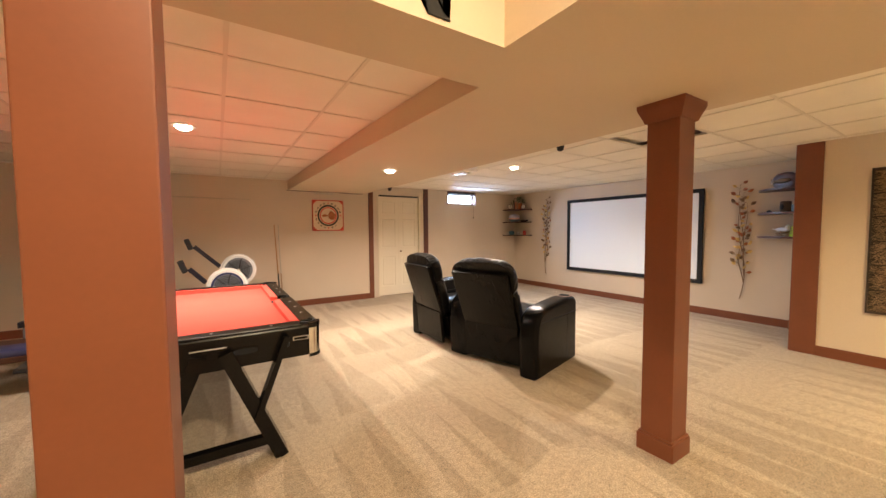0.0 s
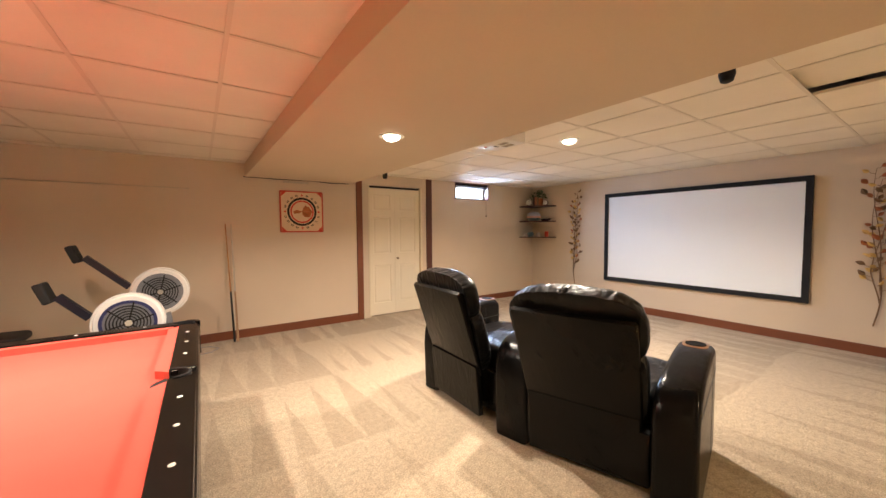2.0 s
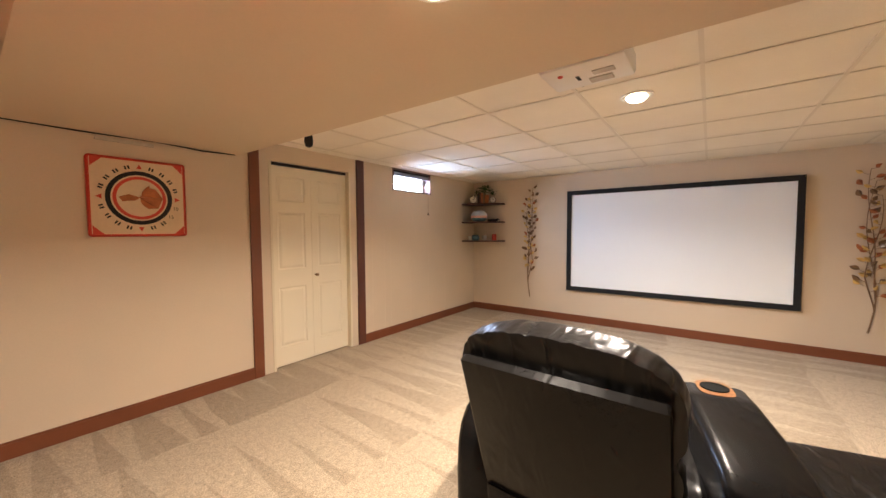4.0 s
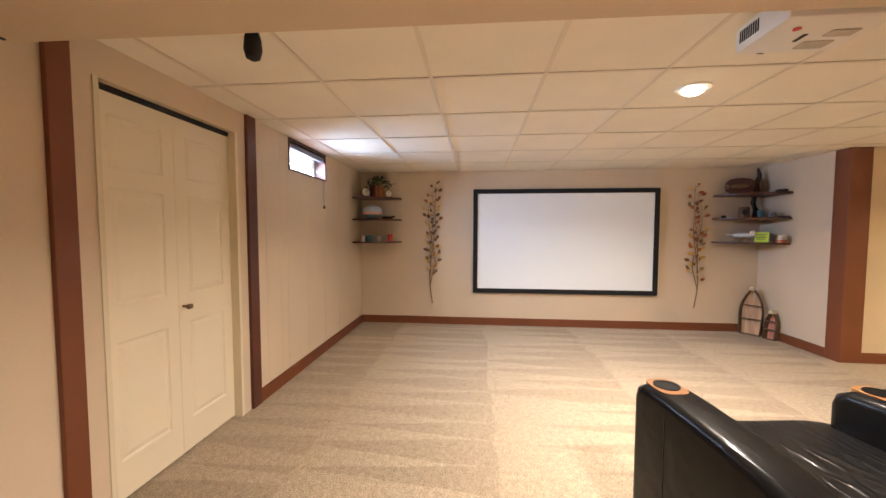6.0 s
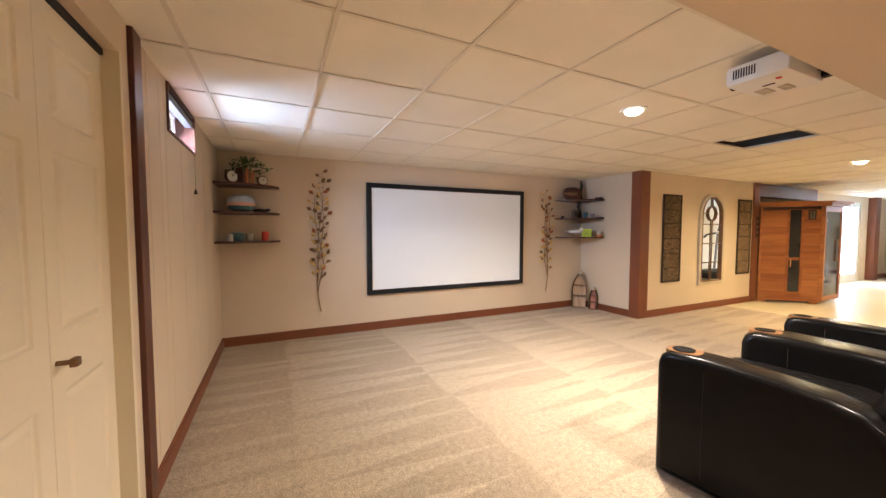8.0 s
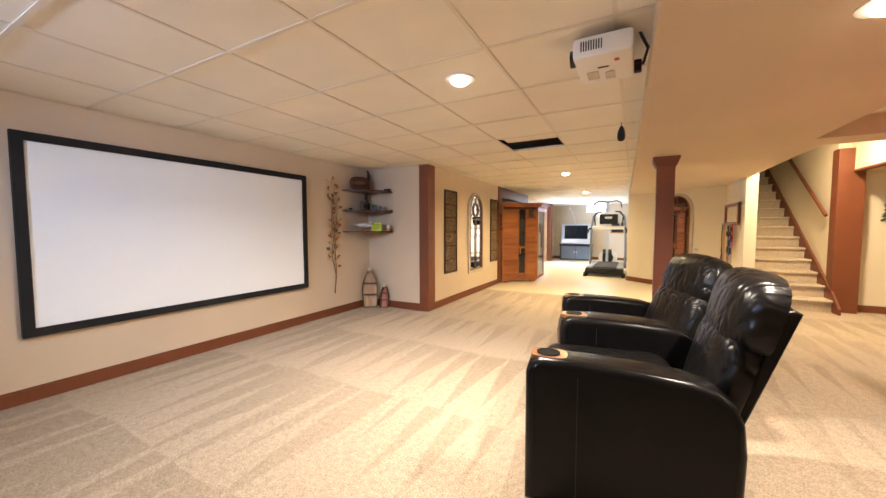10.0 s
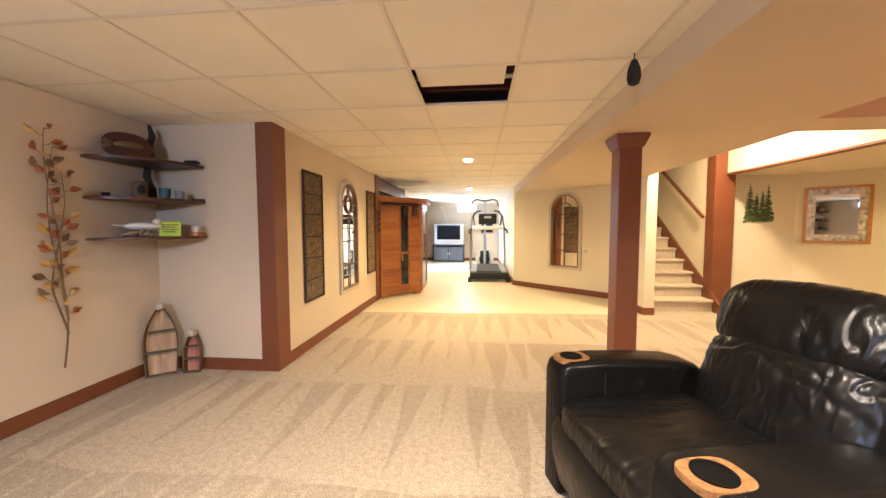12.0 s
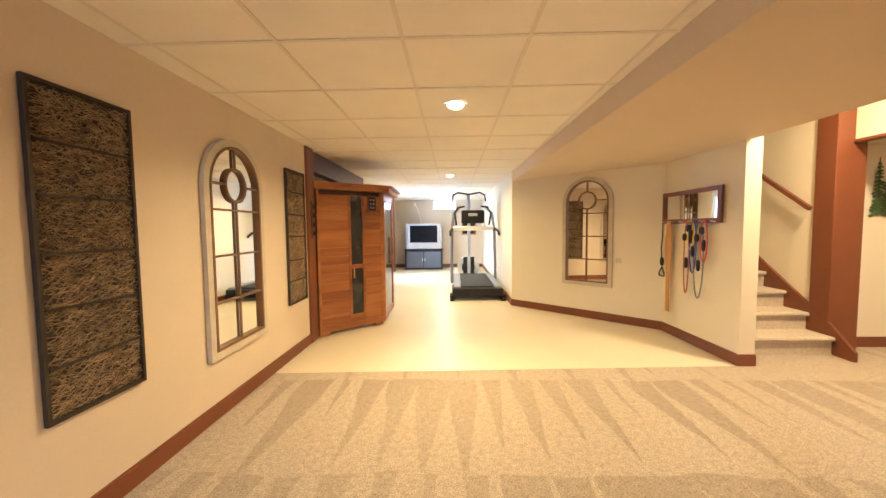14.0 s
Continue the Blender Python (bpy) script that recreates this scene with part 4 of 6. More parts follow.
shelf_unit("corner_shelf", (E_ - 0.002, N - 0.002), -0.39, -0.60, (1.190, 1.503, 1.803), "corner shelves beside the window")
shelf_unit("corner_shelf", (E_ - 0.002, 0.982), -0.48, 0.60, (1.203, 1.512, 1.815), "corner shelves beside the pilaster")


def lathe(prof, n=18):
    bm = bm_new()
    rows = [[bm.verts.new((r * math.cos(k * math.tau / n), r * math.sin(k * math.tau / n), z)) for k in range(n)] for r, z in prof]
    for a, b in zip(rows, rows[1:]):
        for k in range(n):
            bm.faces.new((a[k], a[(k + 1) % n], b[(k + 1) % n], b[k]))
    bm.faces.new(rows[0][::-1])
    bm.faces.new(rows[-1])
    return bm


def small(name, bm, material, x, y, z, label, category, deg=0.0):
    return single(name, bm, material, label, category, m=pose(x, y, z, 0, 0, deg), smooth=True)


Z1, Z2, Z3 = 1.2015, 1.5145, 1.8145


def clock(x, y, z, deg, r):
    c = thing("table_clock", "small round clock with a white face on a shelf", "clock", pose(x, y, z, 0, 0, deg), "shelf clocks")
    bm = bm_new()
    cyl(bm, (0, 0.0, r + 0.012), (0, 0.035, r + 0.012), r + 0.008, n=24)
    box(bm, -0.03, 0.03, 0.005, 0.035, 0, 0.02, 0.003)
    part("case", bm, M_SHELF, c, smooth=True)
    bm = bm_new()
    cyl(bm, (0, -0.004, r + 0.012), (0, 0.0, r + 0.012), r, n=24)
    part("face", bm, M_CLOCK, c, "white dial")
    bm = bm_new()
    beam(bm, (0, -0.006, r + 0.012), (0.4 * r, -0.006, r + 0.012 + 0.35 * r), 0.004, 0.002, (0, 1, 0))
    beam(bm, (0, -0.006, r + 0.012), (-0.1 * r, -0.006, r + 0.012 + 0.7 * r), 0.003, 0.002, (0, 1, 0))
    part("clock_hand", bm, M_MATTE, c)


clock(6.50, 6.24, Z3, -50, 0.055)
clock(6.66, 5.96, Z3, -65, 0.045)
for k, (mt, h) in enumerate(((M_SHELF, 0.17), (M_COPPER, 0.175), (M_BRONZE, 0.165))):
    bm = bm_new()
    box(bm, -0.016, 0.016, -0.055, 0.055, 0, h, 0.003)
    small("book", bm, mt, 6.57 + 0.026 * k, 6.17 - 0.026 * k, Z3, "dark leather-bound book standing on the shelf", "book", -45)
pl = thing("potted_plant", "trailing green plant in a terracotta pot on the shelf", "plant", pose(6.67, 6.10, Z3))
part("pot", lathe([(0.045, 0), (0.06, 0.10), (0.065, 0.14), (0.058, 0.145), (0.05, 0.12)]), M_COPPER, pl, smooth=True)
rng = random.Random(5)
bm = bm_new()
for k in range(170):
    a = rng.uniform(0, math.tau)
    d = rng.uniform(0.02, 0.24)
    p = Vector((d * math.cos(a) * (0.55 if math.cos(a) > 0 else 1), d * math.sin(a), 0.19 + rng.uniform(0, 0.12) - d * d * 2.2))
    s = rng.uniform(0.016, 0.032)
    q = Euler((rng.uniform(-0.9, 0.9), rng.uniform(-0.9, 0.9), rng.uniform(0, 6))).to_matrix()
    vs = [bm.verts.new(p + q @ Vector(v)) for v in ((-s, 0, 0), (0, -s * 0.5, s * 0.15), (s, 0, 0), (0, s * 0.5, s * 0.15))]
    bm.faces.new(vs)
tagged(part("leaves", bm, M_GREEN, pl, "small dark green leaves"), kind="stuff")
bowl = thing("ceramic_bowl", "rounded ceramic jar banded in blue and pink", "bowl", pose(6.57, 6.17, Z2))
bowl.scale = (1.2, 1.2, 1.2)
part("foot_band", lathe([(0.06, 0), (0.10, 0.02), (0.112, 0.05)]), M_TEAL, bowl, smooth=True)
part("pink_band", lathe([(0.112, 0.05), (0.114, 0.08)]), M_PINK, bowl, smooth=True)
part("dome", lathe([(0.114, 0.08), (0.105, 0.115), (0.08, 0.14), (0.04, 0.153), (0.01, 0.156)]), M_SKYBLUE, bowl, smooth=True)
bm = bm_new()
cushion(bm, (0, 0, 0.022), 0.09, 0.026, 0.022, 0.9, 20)
cushion(bm, (0.085, 0, 0.035), 0.03, 0.016, 0.016, 0.9, 14)
small("carved_duck", bm, M_MATTE, 6.70, 5.99, Z2, "small dark carved duck ornament on the shelf", "ornament", -60)
small("ceramic_pot", lathe([(0.05, 0), (0.068, 0.03), (0.066, 0.07), (0.05, 0.09), (0.04, 0.092)]), M_TEAL, 6.52, 6.21, Z1, "dark teal glazed pot", "pot")
small("ceramic_mug", lathe([(0.032, 0), (0.04, 0.03), (0.042, 0.075), (0.036, 0.08), (0.034, 0.05)]), M_CERAM, 6.62, 6.10, Z1, "pale glazed ceramic mug", "mug")
small("red_jar", lathe([(0.036, 0), (0.038, 0.06), (0.034, 0.075), (0.037, 0.08), (0.036, 0.10), (0.02, 0.104)]), M_RED, 6.69, 5.95, Z1, "small red lidded jar", "jar")
small("candle_glass", lathe([(0.028, 0), (0.03, 0.07), (0.028, 0.072), (0.026, 0.02)]), M_CERAM, 6.45, 6.27, Z1, "small clear candle glass", "candle")

# right-hand corner shelf ornaments
plq = thing("fish_plaque", "oval dark plaque with a mounted silver fish", "plaque", pose(6.68, 1.33, 1.8265, 0, 0, -118))
plq.scale = (1.3, 1.2, 1.25)
bm = bm_new()
cushion(bm, (0, 0, 0.085), 0.12, 0.018, 0.085, 0.8, 24)
part("backing", bm, M_SHELF, plq, smooth=True)
bm = bm_new()
cushion(bm, (0, -0.026, 0.085), 0.075, 0.02, 0.026, 0.95, 20)
beam(bm, (-0.08, -0.026, 0.085), (-0.115, -0.026, 0.105), 0.02, 0.01, (0, 1, 0))
beam(bm, (-0.08, -0.026, 0.085), (-0.115, -0.026, 0.065), 0.02, 0.01, (0, 1, 0))
part("mounted_fish", bm, M_BRONZE, plq, smooth=True)
bm = tube([(0, 0, 0), (0.02, 0.01, 0.13), (-0.015, 0, 0.25), (0.0, 0.015, 0.34)], [0.035, 0.03, 0.026, 0.012], 10)
small("driftwood", bm, M_TWIG, 6.72, 1.08, 1.8265, "dark upright piece of driftwood in the corner", "driftwood")
bm = tube([(0, 0, 0), (-0.03, 0.02, 0.10), (0.01, 0.03, 0.20), (0.015, 0.01, 0.272)], [0.038, 0.03, 0.028, 0.024], 10)
small("driftwood", bm, M_TWIG, 6.72, 1.10, 1.5235, "dark upright piece of driftwood in the corner", "driftwood")
bm = bm_new()
box(bm, -0.05, 0.05, -0.03, 0.03, 0, 0.028, 0.006)
small("trinket_box", bm, M_MATTE, 6.33, 1.10, 1.8265, "small black box on the shelf", "box", 10)
wf = thing("round_frame", "rustic barrel-shaped picture frame with a dark oval", "picture frame", pose(6.63, 1.30, 1.5235, 0, 0, -120))
part("body", lathe([(0.05, 0), (0.056, 0.02), (0.056, 0.12), (0.05, 0.14)]), M_OLIVE, wf, smooth=True)
bm = bm_new()
cushion(bm, (0, -0.052, 0.07), 0.026, 0.01, 0.04, 1.0, 16)
part("dark_oval", bm, M_MATTE, wf, smooth=True)
small("drinking_glass", lathe([(0.035, 0), (0.042, 0.09), (0.04, 0.092), (0.033, 0.01)]), M_TEAL, 6.52, 1.18, 1.5235, "dark glass tumbler on the shelf", "glass")
small("drinking_glass", lathe([(0.03, 0), (0.036, 0.07), (0.034, 0.072), (0.028, 0.01)]), M_GREY, 6.42, 1.14, 1.5235, "small grey glass tumbler on the shelf", "glass")
bm = bm_new()
cushion(bm, (0, 0, 0.02), 0.022, 0.03, 0.02, 0.9, 14, 0.1, 2)
small("pebble", bm, M_MATTE, 6.72, 1.48, 1.5235, "small dark stone on the shelf", "stone")
bm = bm_new()
box(bm, -0.06, 0.06, -0.015, 0.015, 0, 0.012, 0.004)
small("pocket_knife", bm, M_MATTE, 6.34, 1.05, 1.5235, "dark folded pocket knife", "knife", 8)
gl = thing("gull_ornament", "white gull ornament on a driftwood base", "ornament", pose(6.60, 1.31, 1.2145, 0, 0, 45))
gl.scale = (1.4, 1.3, 1.15)
bm = bm_new()
cushion(bm, (0, 0, 0.022), 0.12, 0.035, 0.022, 0.7, 24, 0.16, 4)
part("driftwood_base", bm, M_BIRCH, gl, smooth=True)
bm = bm_new()
cushion(bm, (0, 0, 0.075), 0.085, 0.024, 0.026, 0.9, 20)
cushion(bm, (-0.06, 0, 0.105), 0.022, 0.018, 0.024, 1.0, 14)
beam(bm, (0.07, 0, 0.075), (0.13, 0, 0.082), 0.02, 0.008)
cyl(bm, (0, 0, 0.03), (0, 0, 0.06), 0.006, n=6)
part("bird_body", bm, M_WHITE, gl, smooth=True)
cd = thing("lime_card", "lime green printed card standing on the shelf", "card", pose(6.47, 1.20, 1.2145, -8, 0, -155))
bm = bm_new()
box(bm, -0.075, 0.075, -0.002, 0.002, 0.002, 0.125)
part("card", bm, M_LIME, cd)
for k in range(4):
    bm = bm_new()
    box(bm, -0.055, 0.055 - 0.02 * (k % 2), -0.0032, -0.0022, 0.095 - 0.02 * k, 0.102 - 0.02 * k)
    part("print_line", bm, M_OLIVE, cd)
cn = thing("candle_jar", "pale candle in a dark red holder", "candle", pose(6.33, 1.08, 1.2145))
part("holder", lathe([(0.055, 0), (0.058, 0.02), (0.05, 0.035)]), M_COPPER, cn, smooth=True)
part("wax", lathe([(0.04, 0.035), (0.04, 0.085), (0.036, 0.09)]), M_CERAM, cn, smooth=True)

# ---- leafy metal wall sculptures ----


def vine(y, z0, z1, seed, flip):
    rng = random.Random(seed)
    v = thing("metal_vine_sculpture", "tall metal vine wall sculpture with gold and copper leaves", "wall sculpture", pose(E_ - 0.03, y, z0), "pair of metal vines")
    H = z1 - z0

    def path(ph, amp, a, b, off):
        return [(0.006 * math.sin(6 * k / 24), flip * (off * math.sin(math.pi * k / 24) + (amp + 0.008) * math.sin(ph + 7.0 * (a + (b - a) * k / 24))), H * (a + (b - a) * k / 24)) for k in range(25)]

    def blend(st, a):
        y_a = stems[0][round(24 * a / 0.93)][1]
        return [(p[0], y_a * (1 - min(1, k / 7)) + p[1] * min(1, k / 7), p[2]) for k, p in enumerate(st)]

    stems = [path(0.0, 0.035, 0.0, 0.93, 0.0)]
    stems += [blend(path(2.4, 0.045, 0.14, 0.84, 0.02), 0.14), blend(path(4.6, 0.030, 0.20, 1.0, -0.015), 0.20)]
    for i, st in enumerate(stems):
        part("stem", tube(st, [0.007 - 0.005 * k / 24 for k in range(25)], 6), M_BRONZE, v, smooth=True)
    mats = (M_GOLD, M_COPPER, M_BRONZE, M_GOLD, M_BRONZE)
    meshes = []
    for k, mt in enumerate(mats):
        bm = bm_new()
        L, W = 0.05, 0.017
        mid = [Vector((0.004 * math.sin(j * 0.9), 0, L * j / 4)) for j in range(5)]
        wd = [0.003, W * 0.8, W, W * 0.65, 0.001]
        rows = [[bm.verts.new(c + Vector((dx, s * w, 0))) for dx, s in ((0.006, -1), (-0.003, 0), (0.006, 1))] for c, w in zip(mid, wd)]
        back = [[bm.verts.new(w.co + Vector((0.002, 0, 0))) for w in r] for r in rows]
        for rs, fl in ((rows, False), (back, True)):
            for a, b in zip(rs, rs[1:]):
                for j in range(2):
                    q = (a[j], a[j + 1], b[j + 1], b[j])
                    bm.faces.new(q[::-1] if fl else q)
        meshes.append(mesh_of("leaf", bm, mt, True))
    nodes = [(st, k) for i, st in enumerate(stems) for k in range((6, 4, 3)[i], 25)]
    for n_, (st, k) in enumerate(nodes):
        if rng.random() < 0.08:
            continue
        p = Vector(st[k])
        side = 1 if (k + (n_ // 21)) % 2 else -1
        ang = -rng.uniform(25, 75) * side
        leaf = new("leaf", meshes[rng.randrange(5)])
        leaf.parent = v
        reach = rng.uniform(0.02, 0.05)
        tip = p + Vector((rng.uniform(-0.02, 0.0), side * reach, reach * rng.uniform(0.1, 0.7)))
        part("twig", tube([p, (p + tip) / 2 + Vector((0, 0, -0.006)), tip], 0.002, 5), M_BRONZE, v)
        leaf.matrix_basis = Matrix.Translation(tip) @ Euler((radians(ang), radians(rng.uniform(-30, 30)), radians(rng.uniform(-40, 40)))).to_matrix().to_4x4() @ Matrix.Scale(rng.uniform(1.05, 1.5), 4)
    return v


vine(5.35, 0.308, 2.014, 3, 1)
vine(1.785, 0.314, 1.946, 8, -1)

# ---- little boat shelves in the corner ----


def boat(x, y, deg, H, W, plank, label):
    b = thing("boat_shelf", label, "boat shelf", pose(x, y, 0, -7, 0, deg), "boat-shaped shelves")
    n = 14

    def half(t):
        return W / 2 * (0.80 + 0.20 * math.sin(t * 1.9 + 0.3)) * (1 - max(0, (t - 0.42) / 0.58) ** 2.1)

    left = [(-half(k / n), H * k / n) for k in range(n + 1)]
    right = [(half(k / n), H * k / n) for k in range(n, -1, -1)]
    out = left + right
    bm = bm_new()
    a = [bm.verts.new((px * 0.94, 0.05, pz)) for px, pz in out]
    c = [bm.verts.new((px * 0.94, 0.06, pz)) for px, pz in out]
    bm.faces.new(a)
    bm.faces.new(c[::-1])
    part("back_board", bm, plank, b)
    for s in (-1, 1):
        bm = bm_new()
        rows = []
        for k in range(n + 1):
            t = k / n
            w = half(t)
            rows.append([bm.verts.new((s * w, -0.02, H * t)), bm.verts.new((s * (w + 0.008), -0.02, H * t)), bm.verts.new((s * (w * 0.94 + 0.008), 0.06, H * t)), bm.verts.new((s * w * 0.94, 0.06, H * t))])
        for r0, r1 in zip(rows, rows[1:]):
            for j in range(4):
                bm.faces.new((r0[j], r0[(j + 1) % 4], r1[(j + 1) % 4], r1[j]))
        bm.faces.new(rows[0])
        bm.faces.new(rows[-1][::-1])
        bmesh.ops.recalc_face_normals(bm, faces=bm.faces)
        part("gunwale", bm, M_OLIVE, b, "weathered curved side board")
    for t in (0.0, 0.33, 0.62):
        bm = bm_new()
        w = half(t)
        box(bm, -w, w, -0.015, 0.05, H * t, H * t + 0.012)
        part("thwart", bm, M_OLIVE, b)
    bm = bm_new()
    cushion(bm, (0, 0.0, H - 0.01), 0.028, 0.055, 0.03, 0.6, 12)
    part("bow_cap", bm, M_GREYWOOD, b)
    return b


boat(6.64, 1.17, -142, 0.61, 0.235, M_BIRCH, "tall weathered wooden boat-shaped shelf on the carpet")
boat(6.43, 1.085, -160, 0.36, 0.125, M_REDPLANK, "small reddish boat-shaped shelf on the carpet")

# ---- woven panels on the gallery wall ----


def woven_panel(y0, y1, z0, z1, seed, label):
    rng = random.Random(seed)
    w, h = y0 - y1, z1 - z0
    p = thing("woven_panel", label, "wall panel", pose(GX, (y0 + y1) / 2, z0, 0, 0, -90), "woven wall panels")
    bm = bm_new()
    ring(bm, [(-w / 2, 0), (w / 2, 0), (w / 2, h), (-w / 2, h)], [(-w / 2 + 0.015, 0.015), (w / 2 - 0.015, 0.015), (w / 2 - 0.015, h - 0.015), (-w / 2 + 0.015, h - 0.015)], -0.024, -0.004)
    part("frame", bm, M_TWIG, p, "dark wooden frame")
    for k in range(1, 6):
        z = h * k / 6
        bm = bm_new()
        beam(bm, (-w / 2 + 0.02, -0.019, z + rng.uniform(-0.01, 0.01)), (w / 2 - 0.02, -0.019, z + rng.uniform(-0.01, 0.01)), 0.008, 0.011)
        part("cross_bar", bm, M_TWIG, p)
    verts, faces = [], []
    for i in range(3600):
        cx, cz = rng.uniform(-w / 2 + 0.03, w / 2 - 0.03), rng.uniform(0.03, h - 0.03)
        L = rng.uniform(0.03, 0.085)
        a = rng.choice((1, -1)) * rng.gauss(0.55, 0.45)
        dx, dz = L / 2 * math.cos(a), L / 2 * math.sin(a)
        x0, x1 = max(-w / 2 + 0.015, cx - dx), min(w / 2 - 0.015, cx + dx)
        q = rng.uniform(-0.019, -0.010)
        r = rng.uniform(0.0007, 0.0015)
        b0 = len(verts)
        bow = rng.uniform(-0.008, 0.008)
        for xx, zz in ((x0, cz - dz), ((x0 + x1) / 2, cz + bow), (x1, cz + dz)):
            zz = min(max(zz, 0.02), h - 0.02)
            verts += [(xx, q, zz - r), (xx, q - r * 1.6, zz), (xx, q, zz + r)]
        for s in (0, 3):
            faces += [(b0 + s, b0 + s + 3, b0 + s + 4, b0 + s + 1), (b0 + s + 1, b0 + s + 4, b0 + s + 5, b0 + s + 2)]
    me = bpy.data.meshes.new("twig_web")
    me.from_pydata(verts, [], faces)
    me.materials.append(M_FIBRE)
    ob = new("twig_web", me)
    ob.parent = p
    tagged(ob, "dense web of thin tan twigs", kind="stuff")
    # dark sheet whose colour is the shadow in the gaps of the web
    bm = bm_new()
    box(bm, -w / 2 + 0.012, w / 2 - 0.012, -0.009, -0.006, 0.012, h - 0.012)
    part("backing_shade", bm, M_TWIG, p, "dark sheet coloured as the shade behind the twigs")
    return p


woven_panel(0.47, 0.022, 0.51, 1.876, 1, "tall dark woven-twig wall panel in a dark frame")
woven_panel(-1.612, -2.035, 0.535, 1.872, 2, "dark woven-twig wall panel beside the sauna")


# ---- arched window mirrors ----
def arch(w, h, n=20):
    """Outline of an arched window, from lower left over the top to lower right."""
    r = w / 2
    return [(-r, 0)] + [(-r * math.cos(math.pi * k / n), h - r + r * math.sin(math.pi * k / n)) for k in range(n + 1)] + [(r, 0)]


def arched_mirror(m, w, h, outer, inner):
    a = thing("arched_mirror", "arched window-pane mirror in a pale wooden frame on the wall", "mirror", m, "arched mirrors")
    bm = bm_new()
    f = 0.052
    o, i = arch(w, h), [(x, z + f) for x, z in arch(w - 2 * f, h - 2 * f)]
    ring(bm, o, i, -0.035, -0.004)
    part("frame", bm, outer, a)
    bm = bm_new()
    i2 = [(x, z + f + 0.018) for x, z in arch(w - 2 * f - 0.036, h - 2 * f - 0.036)]
    ring(bm, i, i2, -0.04, -0.006)
    part("inner_frame", bm, inner, a)
    bm = bm_new()
    vs = [bm.verts.new((x, -0.010, z)) for x, z in i]
    bm.faces.new(vs[::-1])
    part("glass", bm, M_MIRROR, a, "mirror glass")
    ww, hh = w - 2 * f, h - 2 * f
    rr = ww / 2

    def bar(p, q):
        bm = bm_new()
        beam(bm, (p[0], -0.022, p[1] + f), (q[0], -0.022, q[1] + f), 0.013, 0.014, (0, 1, 0))
        part("muntin", bm, inner, a)

    cr = ww * 0.2
    cz = hh - rr + 0.02
    bar((0, 0), (0, cz - cr))
    bar((0, cz + cr), (0, hh))
    for k in range(1, 4):
        bar((-rr, (cz - cr - 0.06) * k / 3.0), (rr, (cz - cr - 0.06) * k / 3.0))
    bar((-rr, cz), (-cr, cz))
    bar((cr, cz), (rr, cz))
    bm = bm_new()
    n = 24
    ring(bm, [((cr + 0.008) * math.cos(k * math.tau / n), cz + f + (cr + 0.008) * math.sin(k * math.tau / n)) for k in range(n)],
         [((cr - 0.008) * math.cos(k * math.tau / n), cz + f + (cr - 0.008) * math.sin(k * math.tau / n)) for k in range(n)], -0.033, -0.011)
    part("ring_muntin", bm, inner, a)
    return a


arched_mirror(pose(GX, -0.81, 0.41, 0, 0, -90), 0.70, 1.522, M_GREYWOOD, M_BRASSY)
wa = Vector((3.11 - 1.51, -4.05 + 2.61)).normalized()
arched_mirror(pose(1.51 + wa.x * 0.93, -2.61 + wa.y * 0.93, 0.458, 0, 0, math.degrees(math.atan2(wa.y, wa.x)) + 180), 0.69, 1.505, M_GREYWOOD, M_BRASSY)
bm = bm_new()
box(bm, -0.035, 0.035, -0.012, -0.002, -0.03, 0.03, 0.004)
single("light_switch", bm, M_CERAM, "small cream light switch plate", "switch", m=pose(1.51 + wa.x * 0.51, -2.61 + wa.y * 0.51, 0.828, 0, 0, math.degrees(math.atan2(wa.y, wa.x)) + 180))

# ---- mirror with pegs, straps and bands ----
RX = 1.505
rk = thing("peg_rack_mirror", "low framed mirror with a row of pegs below", "mirror", pose(RX, -2.145, 1.302, 0, 0, 90))
bm = bm_new()
ring(bm, [(-0.47, 0), (0.47, 0), (0.47, 0.36), (-0.47, 0.36)], [(-0.42, 0.05), (0.42, 0.05), (0.42, 0.315), (-0.42, 0.315)], -0.028, -0.003)
part("frame", bm, M_BROWN, rk)
bm = bm_new()
box(bm, -0.42, 0.42, -0.012, -0.006, 0.05, 0.315)
part("glass", bm, M_MIRROR, rk, "mirror glass")
for k in range(6):
    bm = bm_new()
    cyl(bm, (-0.4 + 0.16 * k, -0.028, 0.012), (-0.4 + 0.16 * k, -0.075, 0.022), 0.007, n=8)
    part("peg", bm, M_STEEL, rk)


def hanging(name, pts, r, material, label, category, y, extra=None):
    t = thing(name, label, category, pose(RX + 0.058, y, 1.31))
    part("cord", tube(pts, r, 6), material, t, smooth=True)
    if extra:
        extra(t)
    return t


def grip(t):
    bm = tube([(0, -0.05, -0.60), (0, 0, -0.52), (0, 0.05, -0.60), (0, 0.05, -0.63), (0, -0.05, -0.63), (0, -0.05, -0.60)], 0.008, 6)
    part("handle", bm, M_MATTE, t, "black triangular handle")
    bm = bm_new()
    cushion(bm, (0, 0, -0.46), 0.012, 0.035, 0.05, 0.7, 12)
    part("strap_pad", bm, M_MATTE, t)


hanging("resistance_band", [(0, 0, 0.02), (0.01, 0.02, -0.15), (0, -0.02, -0.3), (0, 0, -0.5)], 0.007, M_MATTE, "black exercise cord with a triangular handle hanging from a peg", "exercise band", -2.55, grip)
bm = bm_new()
vs = []
